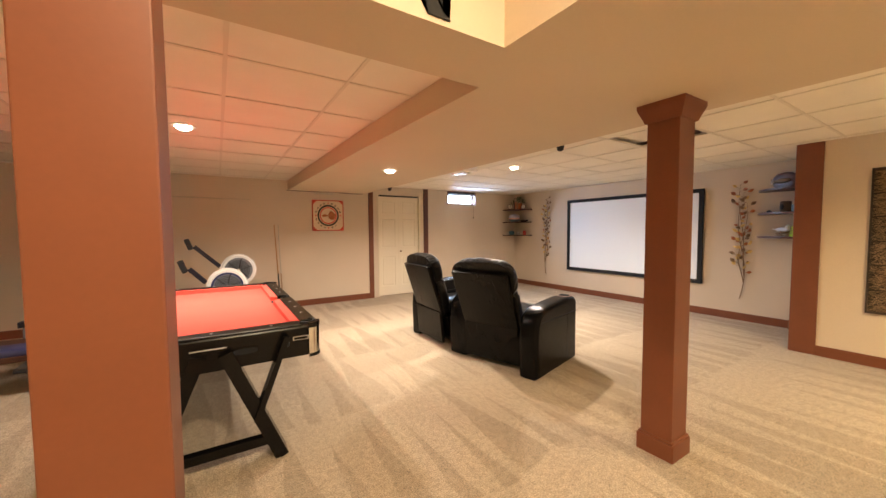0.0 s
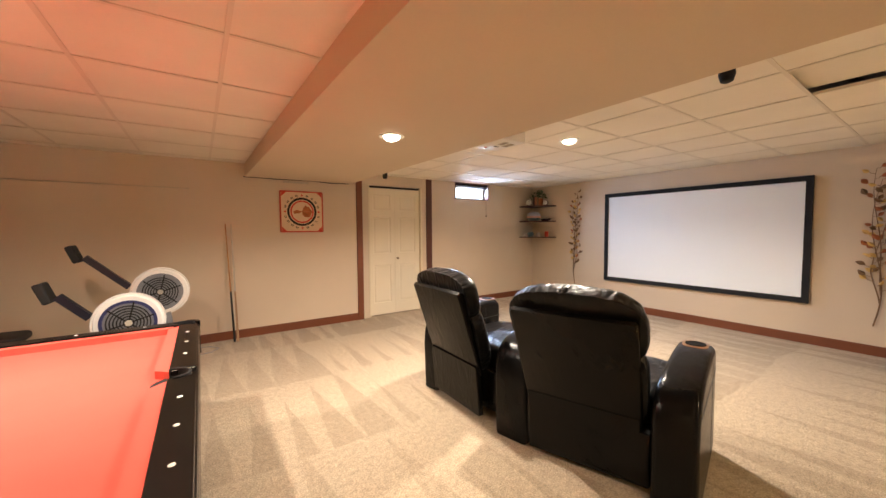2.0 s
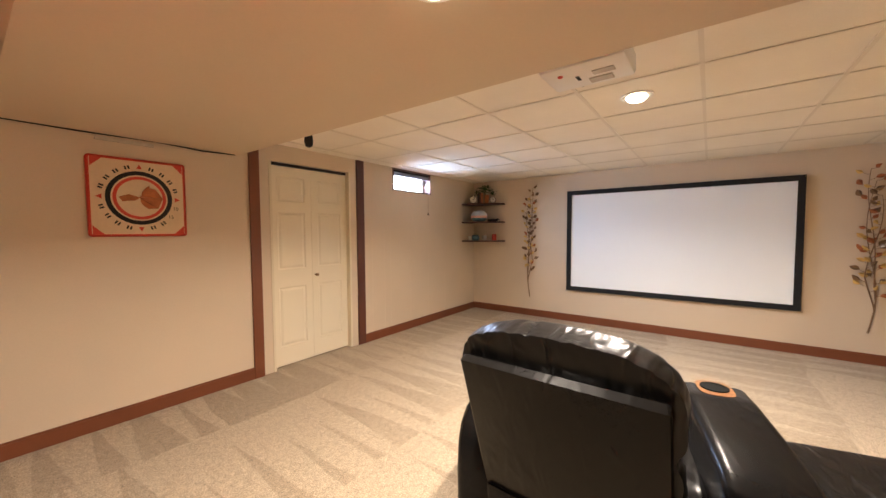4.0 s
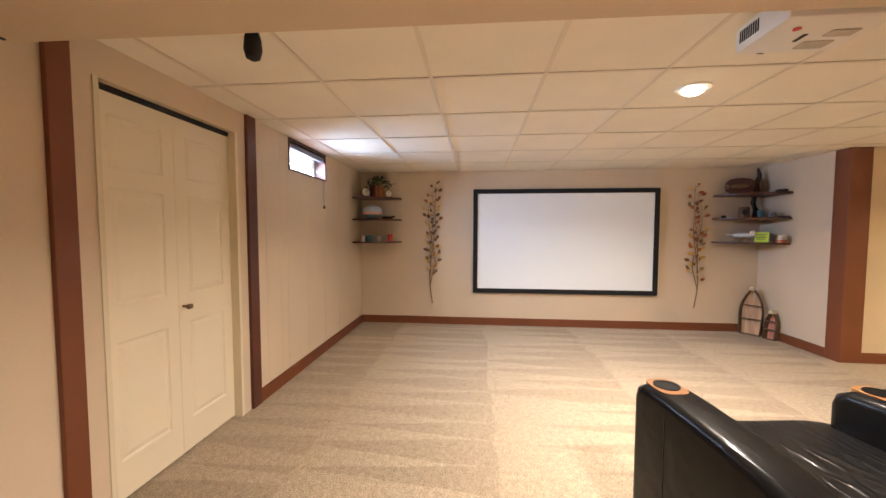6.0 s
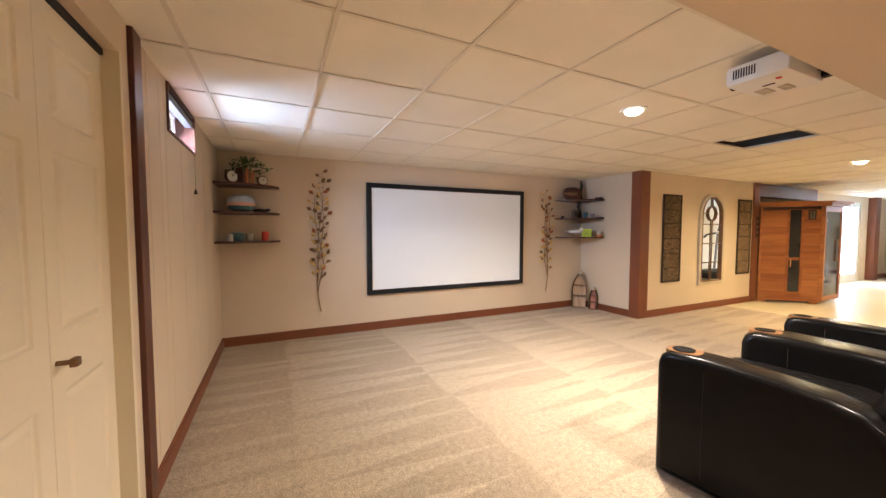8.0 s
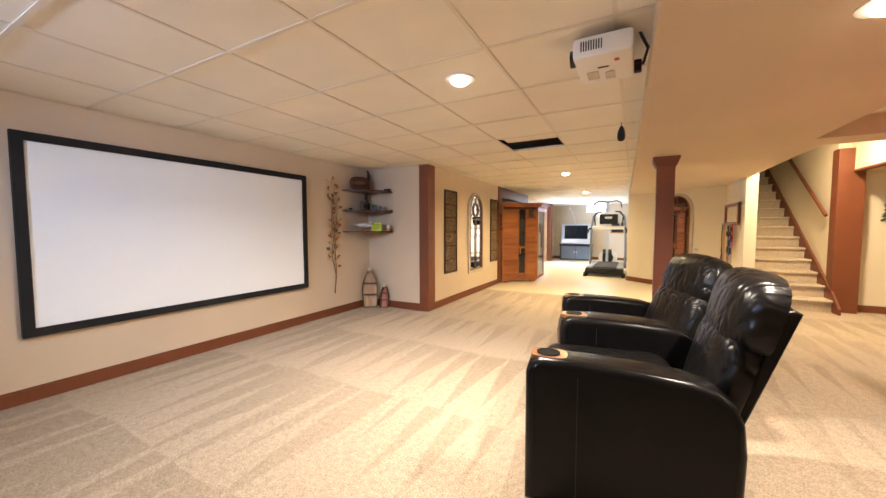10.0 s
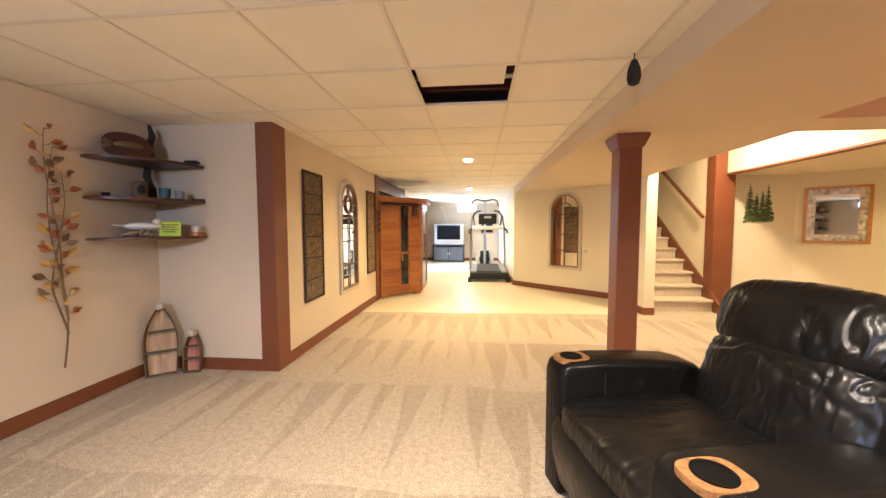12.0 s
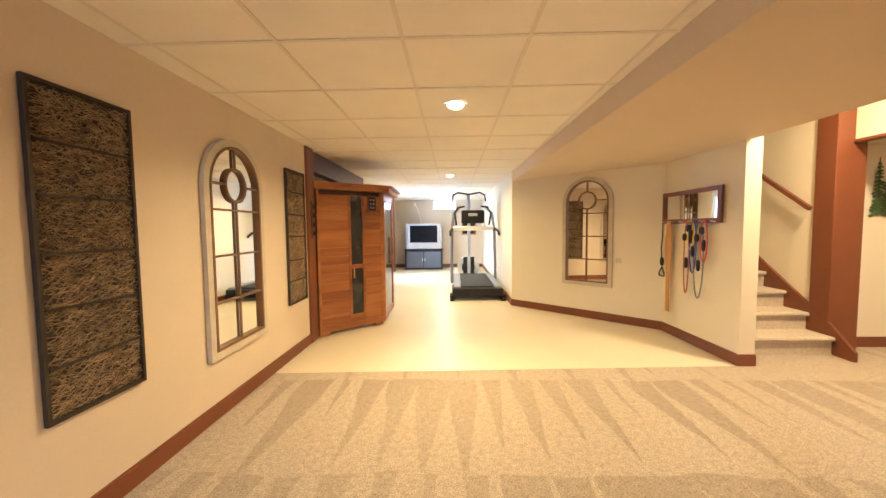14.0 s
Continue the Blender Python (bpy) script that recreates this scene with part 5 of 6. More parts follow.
for k in range(15):
    z = 0.02 - 1.05 * k / 14
    w = 0.032 + 0.03 * math.exp(-((k - 4) / 3.0) ** 2)
    vs.append([bm.verts.new((sx, sy * w, z)) for sx, sy in ((-0.004, -1), (-0.004, 1), (0.006, 1), (0.006, -1))])
for a, b in zip(vs, vs[1:]):
    for j in range(4):
        bm.faces.new((a[j], a[(j + 1) % 4], b[(j + 1) % 4], b[j]))
bm.faces.new(vs[0])
bm.faces.new(vs[-1][::-1])
bmesh.ops.recalc_face_normals(bm, faces=bm.faces)
single("leather_belt", bm, M_TAN, "tan leather weight belt hanging from a peg", "belt", m=pose(RX + 0.06, -2.42, 1.31))


def loop(y0, d, L, w):
    return [(d, y0 + w * math.sin(math.tau * k / 20), 0.02 - L / 2 + L / 2 * math.cos(math.tau * k / 20)) for k in range(21)]


for nm, y, L, w, mt, lab in (("resistance_band", -2.12, 0.78, 0.04, M_COPPER, "thin red exercise tube hanging in a loop"), ("resistance_band", -1.93, 0.80, 0.07, M_GREY, "grey exercise tube hanging in a loop"),
                             ("resistance_band", -2.02, 0.55, 0.05, M_BLUE, "blue exercise tube hanging in a loop"), ("resistance_band", -1.86, 0.42, 0.05, M_RED, "red exercise tube hanging in a loop"),
                             ("resistance_band", -2.06, 0.30, 0.045, M_YELLOW, "yellow exercise band hanging in a loop")):
    t = thing(nm, lab, "exercise band", pose(RX + 0.05, y, 1.31), "exercise bands on the pegs")
    part("tube", tube(loop(0, 0, L, w), 0.007, 6), mt, t, smooth=True)
    bm = bm_new()
    cushion(bm, (0.008, 0.01, -L * 0.55), 0.014, 0.02, 0.06, 0.6, 12)
    part("grip", bm, M_MATTE, t, "black foam grip", True)
    bm = bm_new()
    cushion(bm, (0.01, -0.02, -L * 0.2), 0.016, 0.028, 0.04, 0.6, 12)
    part("grip", bm, M_MATTE, t, "black foam grip", True)

# ---- stairs ----
st = thing("staircase", "carpeted staircase rising beside a brown skirting", "stairs", pose(0.88, -1.74, 0))
for k in range(14):
    bm = bm_new()
    y = -0.262 * k
    box(bm, -0.50, 0.44, y - 0.262, y, 0.183 * k, 0.183 * k + 0.15)
    pts = [(y + 0.03, 0.183 * k + 0.142), (y + 0.036, 0.183 * k + 0.162), (y + 0.026, 0.183 * k + 0.18), (y - 0.262, 0.183 * k + 0.183), (y - 0.262, 0.183 * k + 0.14)]
    a = [bm.verts.new((-0.50, p, q)) for p, q in pts]
    b = [bm.verts.new((0.44, p, q)) for p, q in pts]
    bm.faces.new(a)
    bm.faces.new(b[::-1])
    for i in range(5):
        bm.faces.new((a[(i + 1) % 5], a[i], b[i], b[(i + 1) % 5]))
    bmesh.ops.recalc_face_normals(bm, faces=bm.faces)
    part("step", bm, M_CLIP, st)
bm = bm_new()
side = [(0.20, 0.0), (0.20, 0.09), (-0.03, 0.30), (-3.7, 0.30 + 3.67 * 0.183 / 0.262), (-3.7, 3.67 * 0.183 / 0.262 - 0.3), (0.02, 0.0)]
a = [bm.verts.new((-0.53, p, q)) for p, q in side]
b = [bm.verts.new((-0.50, p, q)) for p, q in side]
bm.faces.new(a)
bm.faces.new(b[::-1])
for i in range(len(side)):
    bm.faces.new((a[(i + 1) % 6], a[i], b[i], b[(i + 1) % 6]))
bmesh.ops.recalc_face_normals(bm, faces=bm.faces)
part("stringer", bm, M_BROWN, st, "russet-brown sloping skirting board")
hr = thing("handrail", "russet-brown wooden handrail on the stair wall", "handrail", pose(0.385, -1.84, 0))
bm = bm_new()
slope = 0.183 / 0.262
beam(bm, (0.03, -0.14, 1.34 + 0.14 * slope), (0.03, -3.1, 1.34 + 3.1 * slope), 0.034, 0.042)
part("rail", bm, M_BROWN, hr)
for k in range(3):
    bm = bm_new()
    yy = -0.3 - 1.1 * k
    cyl(bm, (-0.03, yy, 1.28 - yy * slope), (0.03, yy, 1.34 - yy * slope), 0.008, n=8)
    part("bracket", bm, M_BRONZE, hr)

# ---- metal pine trees and the framed mirror in the niche ----
pt = thing("pine_tree_sculpture", "green painted metal pine trees on the niche wall", "wall sculpture", pose(-0.37, -1.985, 1.345))
rng = random.Random(4)
for cx, h, w in ((-0.135, 0.585, 0.19), (-0.055, 0.50, 0.13), (0.03, 0.455, 0.13), (0.125, 0.60, 0.18)):
    bm = bm_new()
    cyl(bm, (cx, 0.011, 0.02), (cx, 0.011, h), 0.011, 0.003, 8)
    lay = 15
    for k in range(lay):
        t = k / lay
        z = 0.05 + (h - 0.07) * t
        for s in (-1, 1):
            ww = (w / 2 * (1 - t) ** 0.85 + 0.012) * rng.uniform(0.72, 1.15)
            drop = ww * rng.uniform(0.25, 0.5)
            thick = 0.017 * (1 - 0.6 * t) + 0.004
            zz = z + rng.uniform(-0.008, 0.008)
            poly = [(cx, zz + thick), (cx + s * ww * 0.45, zz + thick * 0.45 - drop * 0.35), (cx + s * ww, zz - drop + 0.008), (cx + s * ww * 0.78, zz - drop - 0.004),
                    (cx + s * ww * 0.6, zz - drop * 0.6 - thick), (cx + s * ww * 0.4, zz - drop * 0.4 - thick * 0.6), (cx + s * ww * 0.22, zz - thick * 1.3), (cx, zz - thick)]
            y0 = 0.006 + rng.uniform(0, 0.012)
            va = [bm.verts.new((x, y0, q)) for x, q in poly]
            vb = [bm.verts.new((x, y0 + 0.004, q)) for x, q in poly]
            bm.faces.new(va)
            bm.faces.new(vb[::-1])
            for i in range(len(poly)):
                j = (i + 1) % len(poly)
                bm.faces.new((va[j], va[i], vb[i], vb[j]))
    bmesh.ops.recalc_face_normals(bm, faces=bm.faces)
    part("tree", bm, M_PINE, pt)

nd = Vector((-0.47, 0.41)).normalized()
ndeg = math.degrees(math.atan2(nd.y, nd.x))
fm = thing("framed_mirror", "rectangular mirror with a mottled stone border in an oak frame", "mirror", pose(-0.89 + nd.x * 0.435 + 0.003, -1.993 + nd.y * 0.435 + 0.003, 1.045, 0, 0, ndeg))
bm = bm_new()
ring(bm, [(-0.335, 0), (0.335, 0), (0.335, 0.82), (-0.335, 0.82)], [(-0.295, 0.04), (0.295, 0.04), (0.295, 0.78), (-0.295, 0.78)], -0.03, -0.004)
part("frame", bm, M_OAK, fm, "honey oak frame")
bm = bm_new()
ring(bm, [(-0.295, 0.04), (0.295, 0.04), (0.295, 0.78), (-0.295, 0.78)], [(-0.21, 0.125), (0.21, 0.125), (0.21, 0.695), (-0.21, 0.695)], -0.022, -0.004)
part("border", bm, M_MARBLE, fm, "mottled grey stone border")
bm = bm_new()
box(bm, -0.21, 0.21, -0.014, -0.006, 0.125, 0.695, m=Matrix.Rotation(radians(-1.2), 4, "Z"))
part("glass", bm, M_MIRROR, fm, "mirror glass")
dr = tagged(new("door_2"), "dark brown panelled door in a brown casing", "door", "", "structure")
dr.matrix_world = pose(-0.89 + nd.x * 1.75, -1.993 + nd.y * 1.75, 0, 0, 0, ndeg)
bm = bm_new()
box(bm, 0.37, 0.45, -0.022, -0.002, 0, 2.07, 0.003)
box(bm, -0.45, -0.37, -0.022, -0.002, 0, 2.07, 0.003)
box(bm, -0.37, 0.37, -0.022, -0.002, 2.0, 2.07, 0.003)
part("casing", bm, M_DARKB, dr)
bm = bm_new()
box(bm, -0.368, 0.368, -0.014, -0.002, 0.005, 1.998, 0.003)
leaf = part("leaf", bm, M_BROWN, dr)
bm = bm_new()
ball(bm, (0.31, -0.045, 0.95), 0.028)
part("knob", bm, M_CHROME, leaf, "chrome knob", True)

# ---- black animal silhouette over the stair opening ----
bm = bm_new()
out = [(-0.24, 0.10), (-0.27, 0.17), (-0.22, 0.24), (-0.12, 0.27), (0.02, 0.27), (0.12, 0.30), (0.19, 0.34), (0.25, 0.32), (0.31, 0.25), (0.29, 0.22), (0.22, 0.20), (0.19, 0.12), (0.20, 0.02), (0.23, 0.0),
       (0.14, 0.0), (0.12, 0.08), (0.06, 0.12), (-0.06, 0.12), (-0.10, 0.06), (-0.07, 0.0), (-0.16, 0.0), (-0.18, 0.06)]
a = [bm.verts.new((x, 0, z)) for x, z in out]
b = [bm.verts.new((x, 0.006, z)) for x, z in out]
fa, fb = bm.faces.new(a), bm.faces.new(b[::-1])
for i in range(len(out)):
    j = (i + 1) % len(out)
    bm.faces.new((a[j], a[i], b[i], b[j]))
bmesh.ops.triangulate(bm, faces=[fa, fb])
bmesh.ops.recalc_face_normals(bm, faces=bm.faces)
single("bear_silhouette", bm, M_MATTE, "flat black bear silhouette on the wall over the stairs", "wall decoration", m=pose(0.955, 0.845, 2.05))

# ---- target game board, cues, rod ----
tb = thing("target_game_board", "square cream game board with black and red target rings", "game board", pose(2.186, N, 1.328))
tb.scale = (1.03, 1, 1.04)
bm = bm_new()
box(bm, -0.272, 0.272, -0.022, -0.003, 0, 0.535, 0.02, seg=3)
part("board", bm, M_RED, tb, "red-edged board")
bm = bm_new()
box(bm, -0.255, 0.255, -0.0245, -0.021, 0.017, 0.518)
part("printed_face", bm, M_CREAMBOARD, tb)
n = 40


def circ(r):
    return [(r * math.cos(k * math.tau / n), 0.267 + r * math.sin(k * math.tau / n)) for k in range(n)]


for ra, rb, mt, nm in ((0.185, 0.158, M_MATTE, "black_ring"), (0.148, 0.128, M_RED, "red_ring")):
    bm = bm_new()
    ring(bm, circ(ra), circ(rb), -0.0265, -0.0235)
    part(nm, bm, mt, tb)
bm = bm_new()
cyl(bm, (0, -0.0262, 0.267), (0, -0.0240, 0.267), 0.128, n=40)
part("centre_disc", bm, M_CREAMBOARD, tb, "pale printed centre")
bm = bm_new()
cushion(bm, (0.0, -0.026, 0.27), 0.05, 0.004, 0.035, 0.9, 16, 0.2, 3)
part("centre_mark", bm, M_COPPER, tb)
for k in range(20):
    a = k * math.tau / 20
    c = Vector((0.215 * math.sin(a), 0, 0.267 + 0.215 * math.cos(a)))
    if k % 5 == 0:
        bm = bm_new()
        t_ = Matrix.Translation(c) @ Matrix.Rotation(a, 4, "Y")
        vs = [bm.verts.new(t_ @ Vector(v)) for v in ((-0.016, -0.0262, -0.014), (0.016, -0.0262, -0.014), (0, -0.0262, 0.018))]
        bm.faces.new(vs)
        part("marker", bm, M_RED, tb)
    else:
        bm = bm_new()
        t_ = Matrix.Translation(c) @ Matrix.Rotation(a, 4, "Y")
        for dx in (-0.009, 0.009):
            box(bm, dx - 0.005, dx + 0.005, -0.0262, -0.0245, -0.012, 0.012, m=t_)
        if k in (6, 7):
            bm.free()
            txt = bpy.data.curves.new("number", "FONT")
            txt.body, txt.size, txt.extrude, txt.align_x, txt.align_y = ("10", "15")[k - 6], 0.034, 0.0006, "CENTER", "CENTER"
            txt.materials.append(M_MATTE)
            num = new("number", txt)
            num.parent = tb
            num.matrix_basis = Matrix.Translation((c.x, -0.0262, c.z)) @ Matrix.Rotation(radians(90), 4, "X")
            continue
        part("number_bar", bm, M_MATTE, tb)
for sx in (-1, 1):
    for sz in (-1, 1):
        bm = bm_new()
        c = Vector((sx * 0.222, -0.0262, 0.267 + sz * 0.222))
        vs = [bm.verts.new(c + Vector((sx * dx, 0, sz * dz))) for dx, dz in ((0.03, 0.03), (-0.03, 0.03), (0.03, -0.03))]
        bm.faces.new(vs)
        part("corner_mark", bm, M_RED, tb)
for dx, ang in ((0.0, 0.6), (0.035, -0.4)):
    cue = thing("pool_cue", "two-piece wooden pool cue with a black butt leaning on the wall", "pool cue", pose(1.33 + dx, N - 0.19, 0.0, -7.2, -ang - 1.2, 0), "pool cues")
    bm = bm_new()
    cyl(bm, (0, 0, 0.62), (0, 0, 1.45), 0.0095, 0.006, 10)
    part("shaft", bm, M_CERAM if dx else M_OAK, cue, "pale maple shaft")
    bm = bm_new()
    cyl(bm, (0, 0, 0.01), (0, 0, 0.62), 0.014, 0.0098, 10)
    part("butt", bm, M_MATTE if not dx else M_BIRCH, cue, "black wrapped butt")
bm = bm_new()
cyl(bm, (-0.92, N - 0.01, 1.855), (0.94, N - 0.01, 1.848), 0.006, n=8)
single("thin_rod", bm, M_GREYWOOD, "thin pale rod fixed along the wall", "rod")
bm = tube([(1.5, N - 0.012, 2.03), (1.9, N - 0.014, 2.026), (2.3, N - 0.012, 2.035), (2.6, N - 0.014, 2.018), (2.85, N - 0.012, 2.03)], 0.006, 6)
single("wall_cable", bm, M_MATTE, "dark cable run under the soffit", "cable")
bm = bm_new()
box(bm, -0.16, 0.16, -0.012, 0, -0.012, 0.012, 0.002)
single("cable_cover", bm, M_CERAM, "short pale cable cover on the wall", "cable cover", m=pose(2.12, N - 0.004, 2.0))

# ---- rowing machines ----


def rower(x, y, z, deg, mx, mz, rim, label):
    r = thing("rowing_machine", label, "rowing machine", pose(x, y, 0, 0, 0, deg), "rowing machines")
    bm = bm_new()
    cyl(bm, (0, -0.05, z), (0, 0.05, z), 0.222, n=40)
    es = [e for e in bm.edges if len(e.link_faces) == 2 and abs(e.calc_face_angle(0)) > 1]
    bmesh.ops.bevel(bm, geom=es, offset=0.022, segments=3, affect="EDGES")
    house = part("flywheel_housing", bm, M_WHITE, r, "pale grey round flywheel housing", True)
    bm = bm_new()
    nn = 36
    cc = lambda q: [(q * math.cos(k * math.tau / nn), z + q * math.sin(k * math.tau / nn)) for k in range(nn)]
    ring(bm, cc(0.172), cc(0.15), -0.058, -0.045)
    part("grille_rim", bm, rim, house, "dark grille rim")
    bm = bm_new()
    cyl(bm, (0, -0.053, z), (0, -0.048, z), 0.15, n=36)
    part("vent_disc", bm, M_GREY, house)
    bm = bm_new()
    for q in (0.03, 0.05, 0.07, 0.09, 0.11, 0.13):
        ring(bm, cc(q + 0.004), cc(q - 0.004), -0.06, -0.053)
    for k in range(6):
        a = k * math.tau / 6 + 0.3
        beam(bm, (0.02 * math.cos(a), -0.058, z + 0.02 * math.sin(a)), (0.16 * math.cos(a), -0.058, z + 0.16 * math.sin(a)), 0.01, 0.006, (0, 1, 0))
    part("grille", bm, M_MATTE, house)
    bm = bm_new()
    cyl(bm, (0, -0.064, z), (0, -0.052, z), 0.022, n=14)
    part("hub", bm, M_CERAM, house)
    bm = bm_new()
    beam(bm, (0.02, 0.0, z + 0.02), (0.10, 0, 0.03), 0.05, 0.06, (0, 1, 0))
    beam(bm, (-0.05, 0.0, z + 0.02), (-0.18, 0, 0.03), 0.05, 0.06, (0, 1, 0))
    box(bm, 0.06, 0.14, -0.22, 0.22, 0, 0.04, 0.008)
    box(bm, -0.22, -0.14, -0.22, 0.22, 0, 0.04, 0.008)
    part("front_legs", bm, M_GREY, r)
    bm = bm_new()
    beam(bm, (-0.22, 0, z + 0.06), (mx + 0.06, 0, mz - 0.03), 0.05, 0.055, (0, 1, 0))
    arm = part("monitor_arm", bm, M_DARKARM, r, "dark blue-black monitor arm")
    bm = bm_new()
    box(bm, -0.026, 0.026, -0.075, 0.075, -0.075, 0.075, 0.012)
    bmesh.ops.transform(bm, matrix=Matrix.Translation((mx, 0, mz)) @ Matrix.Rotation(radians(-20), 4, "Y"), verts=bm.verts)
    part("monitor", bm, M_MATTE, r, "black monitor")
    bm = bm_new()
    box(bm, -1.75, -0.15, -0.045, 0.045, 0.40, 0.46, 0.008)
    part("slide_rail", bm, M_DARKARM, r, "long dark slide rail")
    bm = bm_new()
    cushion(bm, (-1.0, 0, 0.51), 0.15, 0.17, 0.035, 0.5, 20)
    part("seat", bm, M_MATTE, r, smooth=True)
    bm = bm_new()
    box(bm, -1.72, -1.64, -0.03, 0.03, 0, 0.41)
    box(bm, -1.75, -1.61, -0.2, 0.2, 0, 0.04, 0.008)
    part("rear_leg", bm, M_GREY, r)
    return r


rower(0.705, 5.52, 0.79, 0, -0.56, 1.16, M_GREY, "rowing machine with a pale round flywheel and dark monitor arm")
rower(0.555, 4.90, 0.655, 0, -0.44, 0.92, M_NAVY, "rowing machine with a white flywheel and navy blue grille")
wb = thing("weight_bench", "low brown and blue padded bench by the wall", "bench", pose(-1.02, 4.55, 0))
bm = bm_new()
box(bm, -0.5, 0.22, -0.55, 0.15, 0.28, 0.33, 0.012)
part("top_board", bm, M_SHELF, wb, "dark brown board")
bm = bm_new()
cushion(bm, (-0.1, -0.42, 0.35), 0.38, 0.12, 0.04, 0.4, 20)
part("blue_pad", bm, M_NAVY, wb, "blue vinyl pad", True)
for sx in (-0.42, 0.14):
    for sy in (-0.45, 0.08):
        bm = bm_new()
        box(bm, sx - 0.02, sx + 0.02, sy - 0.02, sy + 0.02, 0, 0.28)
        part("leg", bm, M_MATTE, wb)

pc = thing("power_cord", "loose black power cord with a plug lying on the carpet", "cord", pose(0.86, 5.98, 0))
bm = tube([(0.0, 0.0, 0.012), (0.10, -0.05, 0.006), (0.22, -0.02, 0.005), (0.30, 0.10, 0.005), (0.22, 0.22, 0.005), (0.08, 0.24, 0.005), (-0.06, 0.26, 0.005), (-0.2, 0.22, 0.006)], 0.005, 6)
part("cable", bm, M_GREY, pc, smooth=True)
bm = bm_new()
box(bm, -0.045, 0.02, -0.022, 0.022, 0.0, 0.035, 0.008)
part("plug", bm, M_MATTE, pc)

# ---- ceiling fittings ----
pj = thing("projector", "white ceiling-mounted projector with side vents", "projector", pose(3.13, 3.53, 2.05))
bm = bm_new()
box(bm, -0.13, 0.13, -0.18, 0.18, 0.0, 0.10, 0.018)
part("body", bm, M_WHITE, pj, smooth=True)
for k in range(9):
    bm = bm_new()
    box(bm, 0.0 + 0.011 * k, 0.006 + 0.011 * k, 0.179, 0.1815, 0.03, 0.075)
    part("vent_slot", bm, M_MATTE, pj)
bm = bm_new()
cyl(bm, (0.12, 0.06, 0.055), (0.155, 0.06, 0.055), 0.04, n=20)
part("lens", bm, M_DARKGLASS, pj, smooth=True)
bm = bm_new()
box(bm, -0.05, 0.05, -0.06, 0.06, 0.10, 0.115)
cyl(bm, (0, 0, 0.11), (0, 0, CEIL - 2.05 + 0.004), 0.02, n=12)
part("mount", bm, M_GREY, pj)
bm = tube([(-0.12, -0.1, 0.05), (-0.17, -0.12, 0.04), (-0.19, -0.06, 0.09), (-0.15, 0.0, 0.15), (-0.12, 0.02, 0.175)], 0.008, 6)
part("cable", bm, M_MATTE, pj)
bm = bm_new()
cyl(bm, (-0.06, 0.10, -0.004), (-0.06, 0.10, 0.002), 0.012, n=10)
part("sensor_window", bm, M_RED, pj)
for x0, x1, y0, y1 in ((0.03, 0.085, -0.10, 0.0), (-0.045, 0.0, -0.12, -0.03)):
    bm = bm_new()
    box(bm, x0, x1, y0, y1, -0.005, 0.002, 0.003)
    part("bottom_pad", bm, M_CERAM, pj, "raised pale pad on the underside")
bm = bm_new()
box(bm, -0.02, 0.03, 0.03, 0.045, -0.002, 0.001, 0.0008)
part("bottom_slot", bm, M_MATTE, pj)
bm = bm_new()
box(bm, -0.165, -0.128, -0.17, -0.13, 0.015, 0.075, 0.006)
part("plug", bm, M_MATTE, pj, "black cable plug")
tp = thing("satellite_speaker", "small dark oval satellite speaker hung from the ceiling", "speaker", pose(3.10, 1.95, 2.025))
part("body", lathe([(0.012, 0), (0.026, 0.008), (0.034, 0.04), (0.030, 0.085), (0.014, 0.128)], 16), M_MATTE, tp, smooth=True)
bm = bm_new()
cyl(bm, (0, 0, 0.128), (0, 0, CEIL - 2.025), 0.003, n=6)
part("bracket", bm, M_MATTE, tp)
copy_thing(tp, pose(3.055, 5.60, 2.018))
tile = bm_new()
box(tile, 3.74, 4.29, 1.50, 2.10, 2.235, 2.25)
single("displaced_ceiling_tile", tile, M_TILE, "loose ceiling tile pushed up beside the open hatch", "ceiling tile")
for k in range(3):
    bm = bm_new()
    box(bm, 3.0, 5.2, 1.30 + 0.4 * k, 1.34 + 0.4 * k, 2.27, 2.46)
    single("joist", bm, M_SHELF, "dark wooden joist above the open ceiling hatch", "", "structure")
bm = tube([(3.5, 1.5, 2.30), (3.9, 1.46, 2.29), (4.4, 1.48, 2.30)], 0.016, 8)
single("duct_pipe", bm, M_STEEL, "thin metal pipe in the ceiling void", "pipe")

# ---- sauna cabin ----
sa = thing("sauna_cabin", "cedar corner sauna cabin with a narrow window and glass door", "sauna", pose(5.67, -2.35, 0))
sd = Vector((-0.66, -0.62))
slen = sd.length
sang = math.degrees(math.atan2(sd.y, sd.x))
front = pose(0, 0, 0, 0, 0, sang)


def sput(name, bm, material, label="", m=front, parent=sa):
    ob = part(name, bm, material, parent, label)
    ob.matrix_basis = m
    return ob


H = 1.755
bm = bm_new()
inset = [(0.03, -0.03), (-0.61, -0.63), (-0.60, -1.40), (1.03, -1.40), (1.03, -0.03)]
prism(bm, inset[::-1], 0.07, H)
bmesh.ops.recalc_face_normals(bm, faces=bm.faces)
part("carcass", bm, M_SHELF, sa)
# front boards, left and right of the window; local x along the face, y outwards is negative side
nb = 15
for k in range(nb):
    z0 = 0.10 + (H - 0.16) * k / nb
    z1 = 0.10 + (H - 0.16) * (k + 1) / nb - 0.0015
    for x0, x1 in ((0.02, 0.40), (0.63, slen - 0.035)):
        bm = bm_new()
        box(bm, x0, x1, -0.012, 0.012, z0, z1, 0.0012, seg=1)
        sput("board", bm, M_CEDAR)
bm = bm_new()
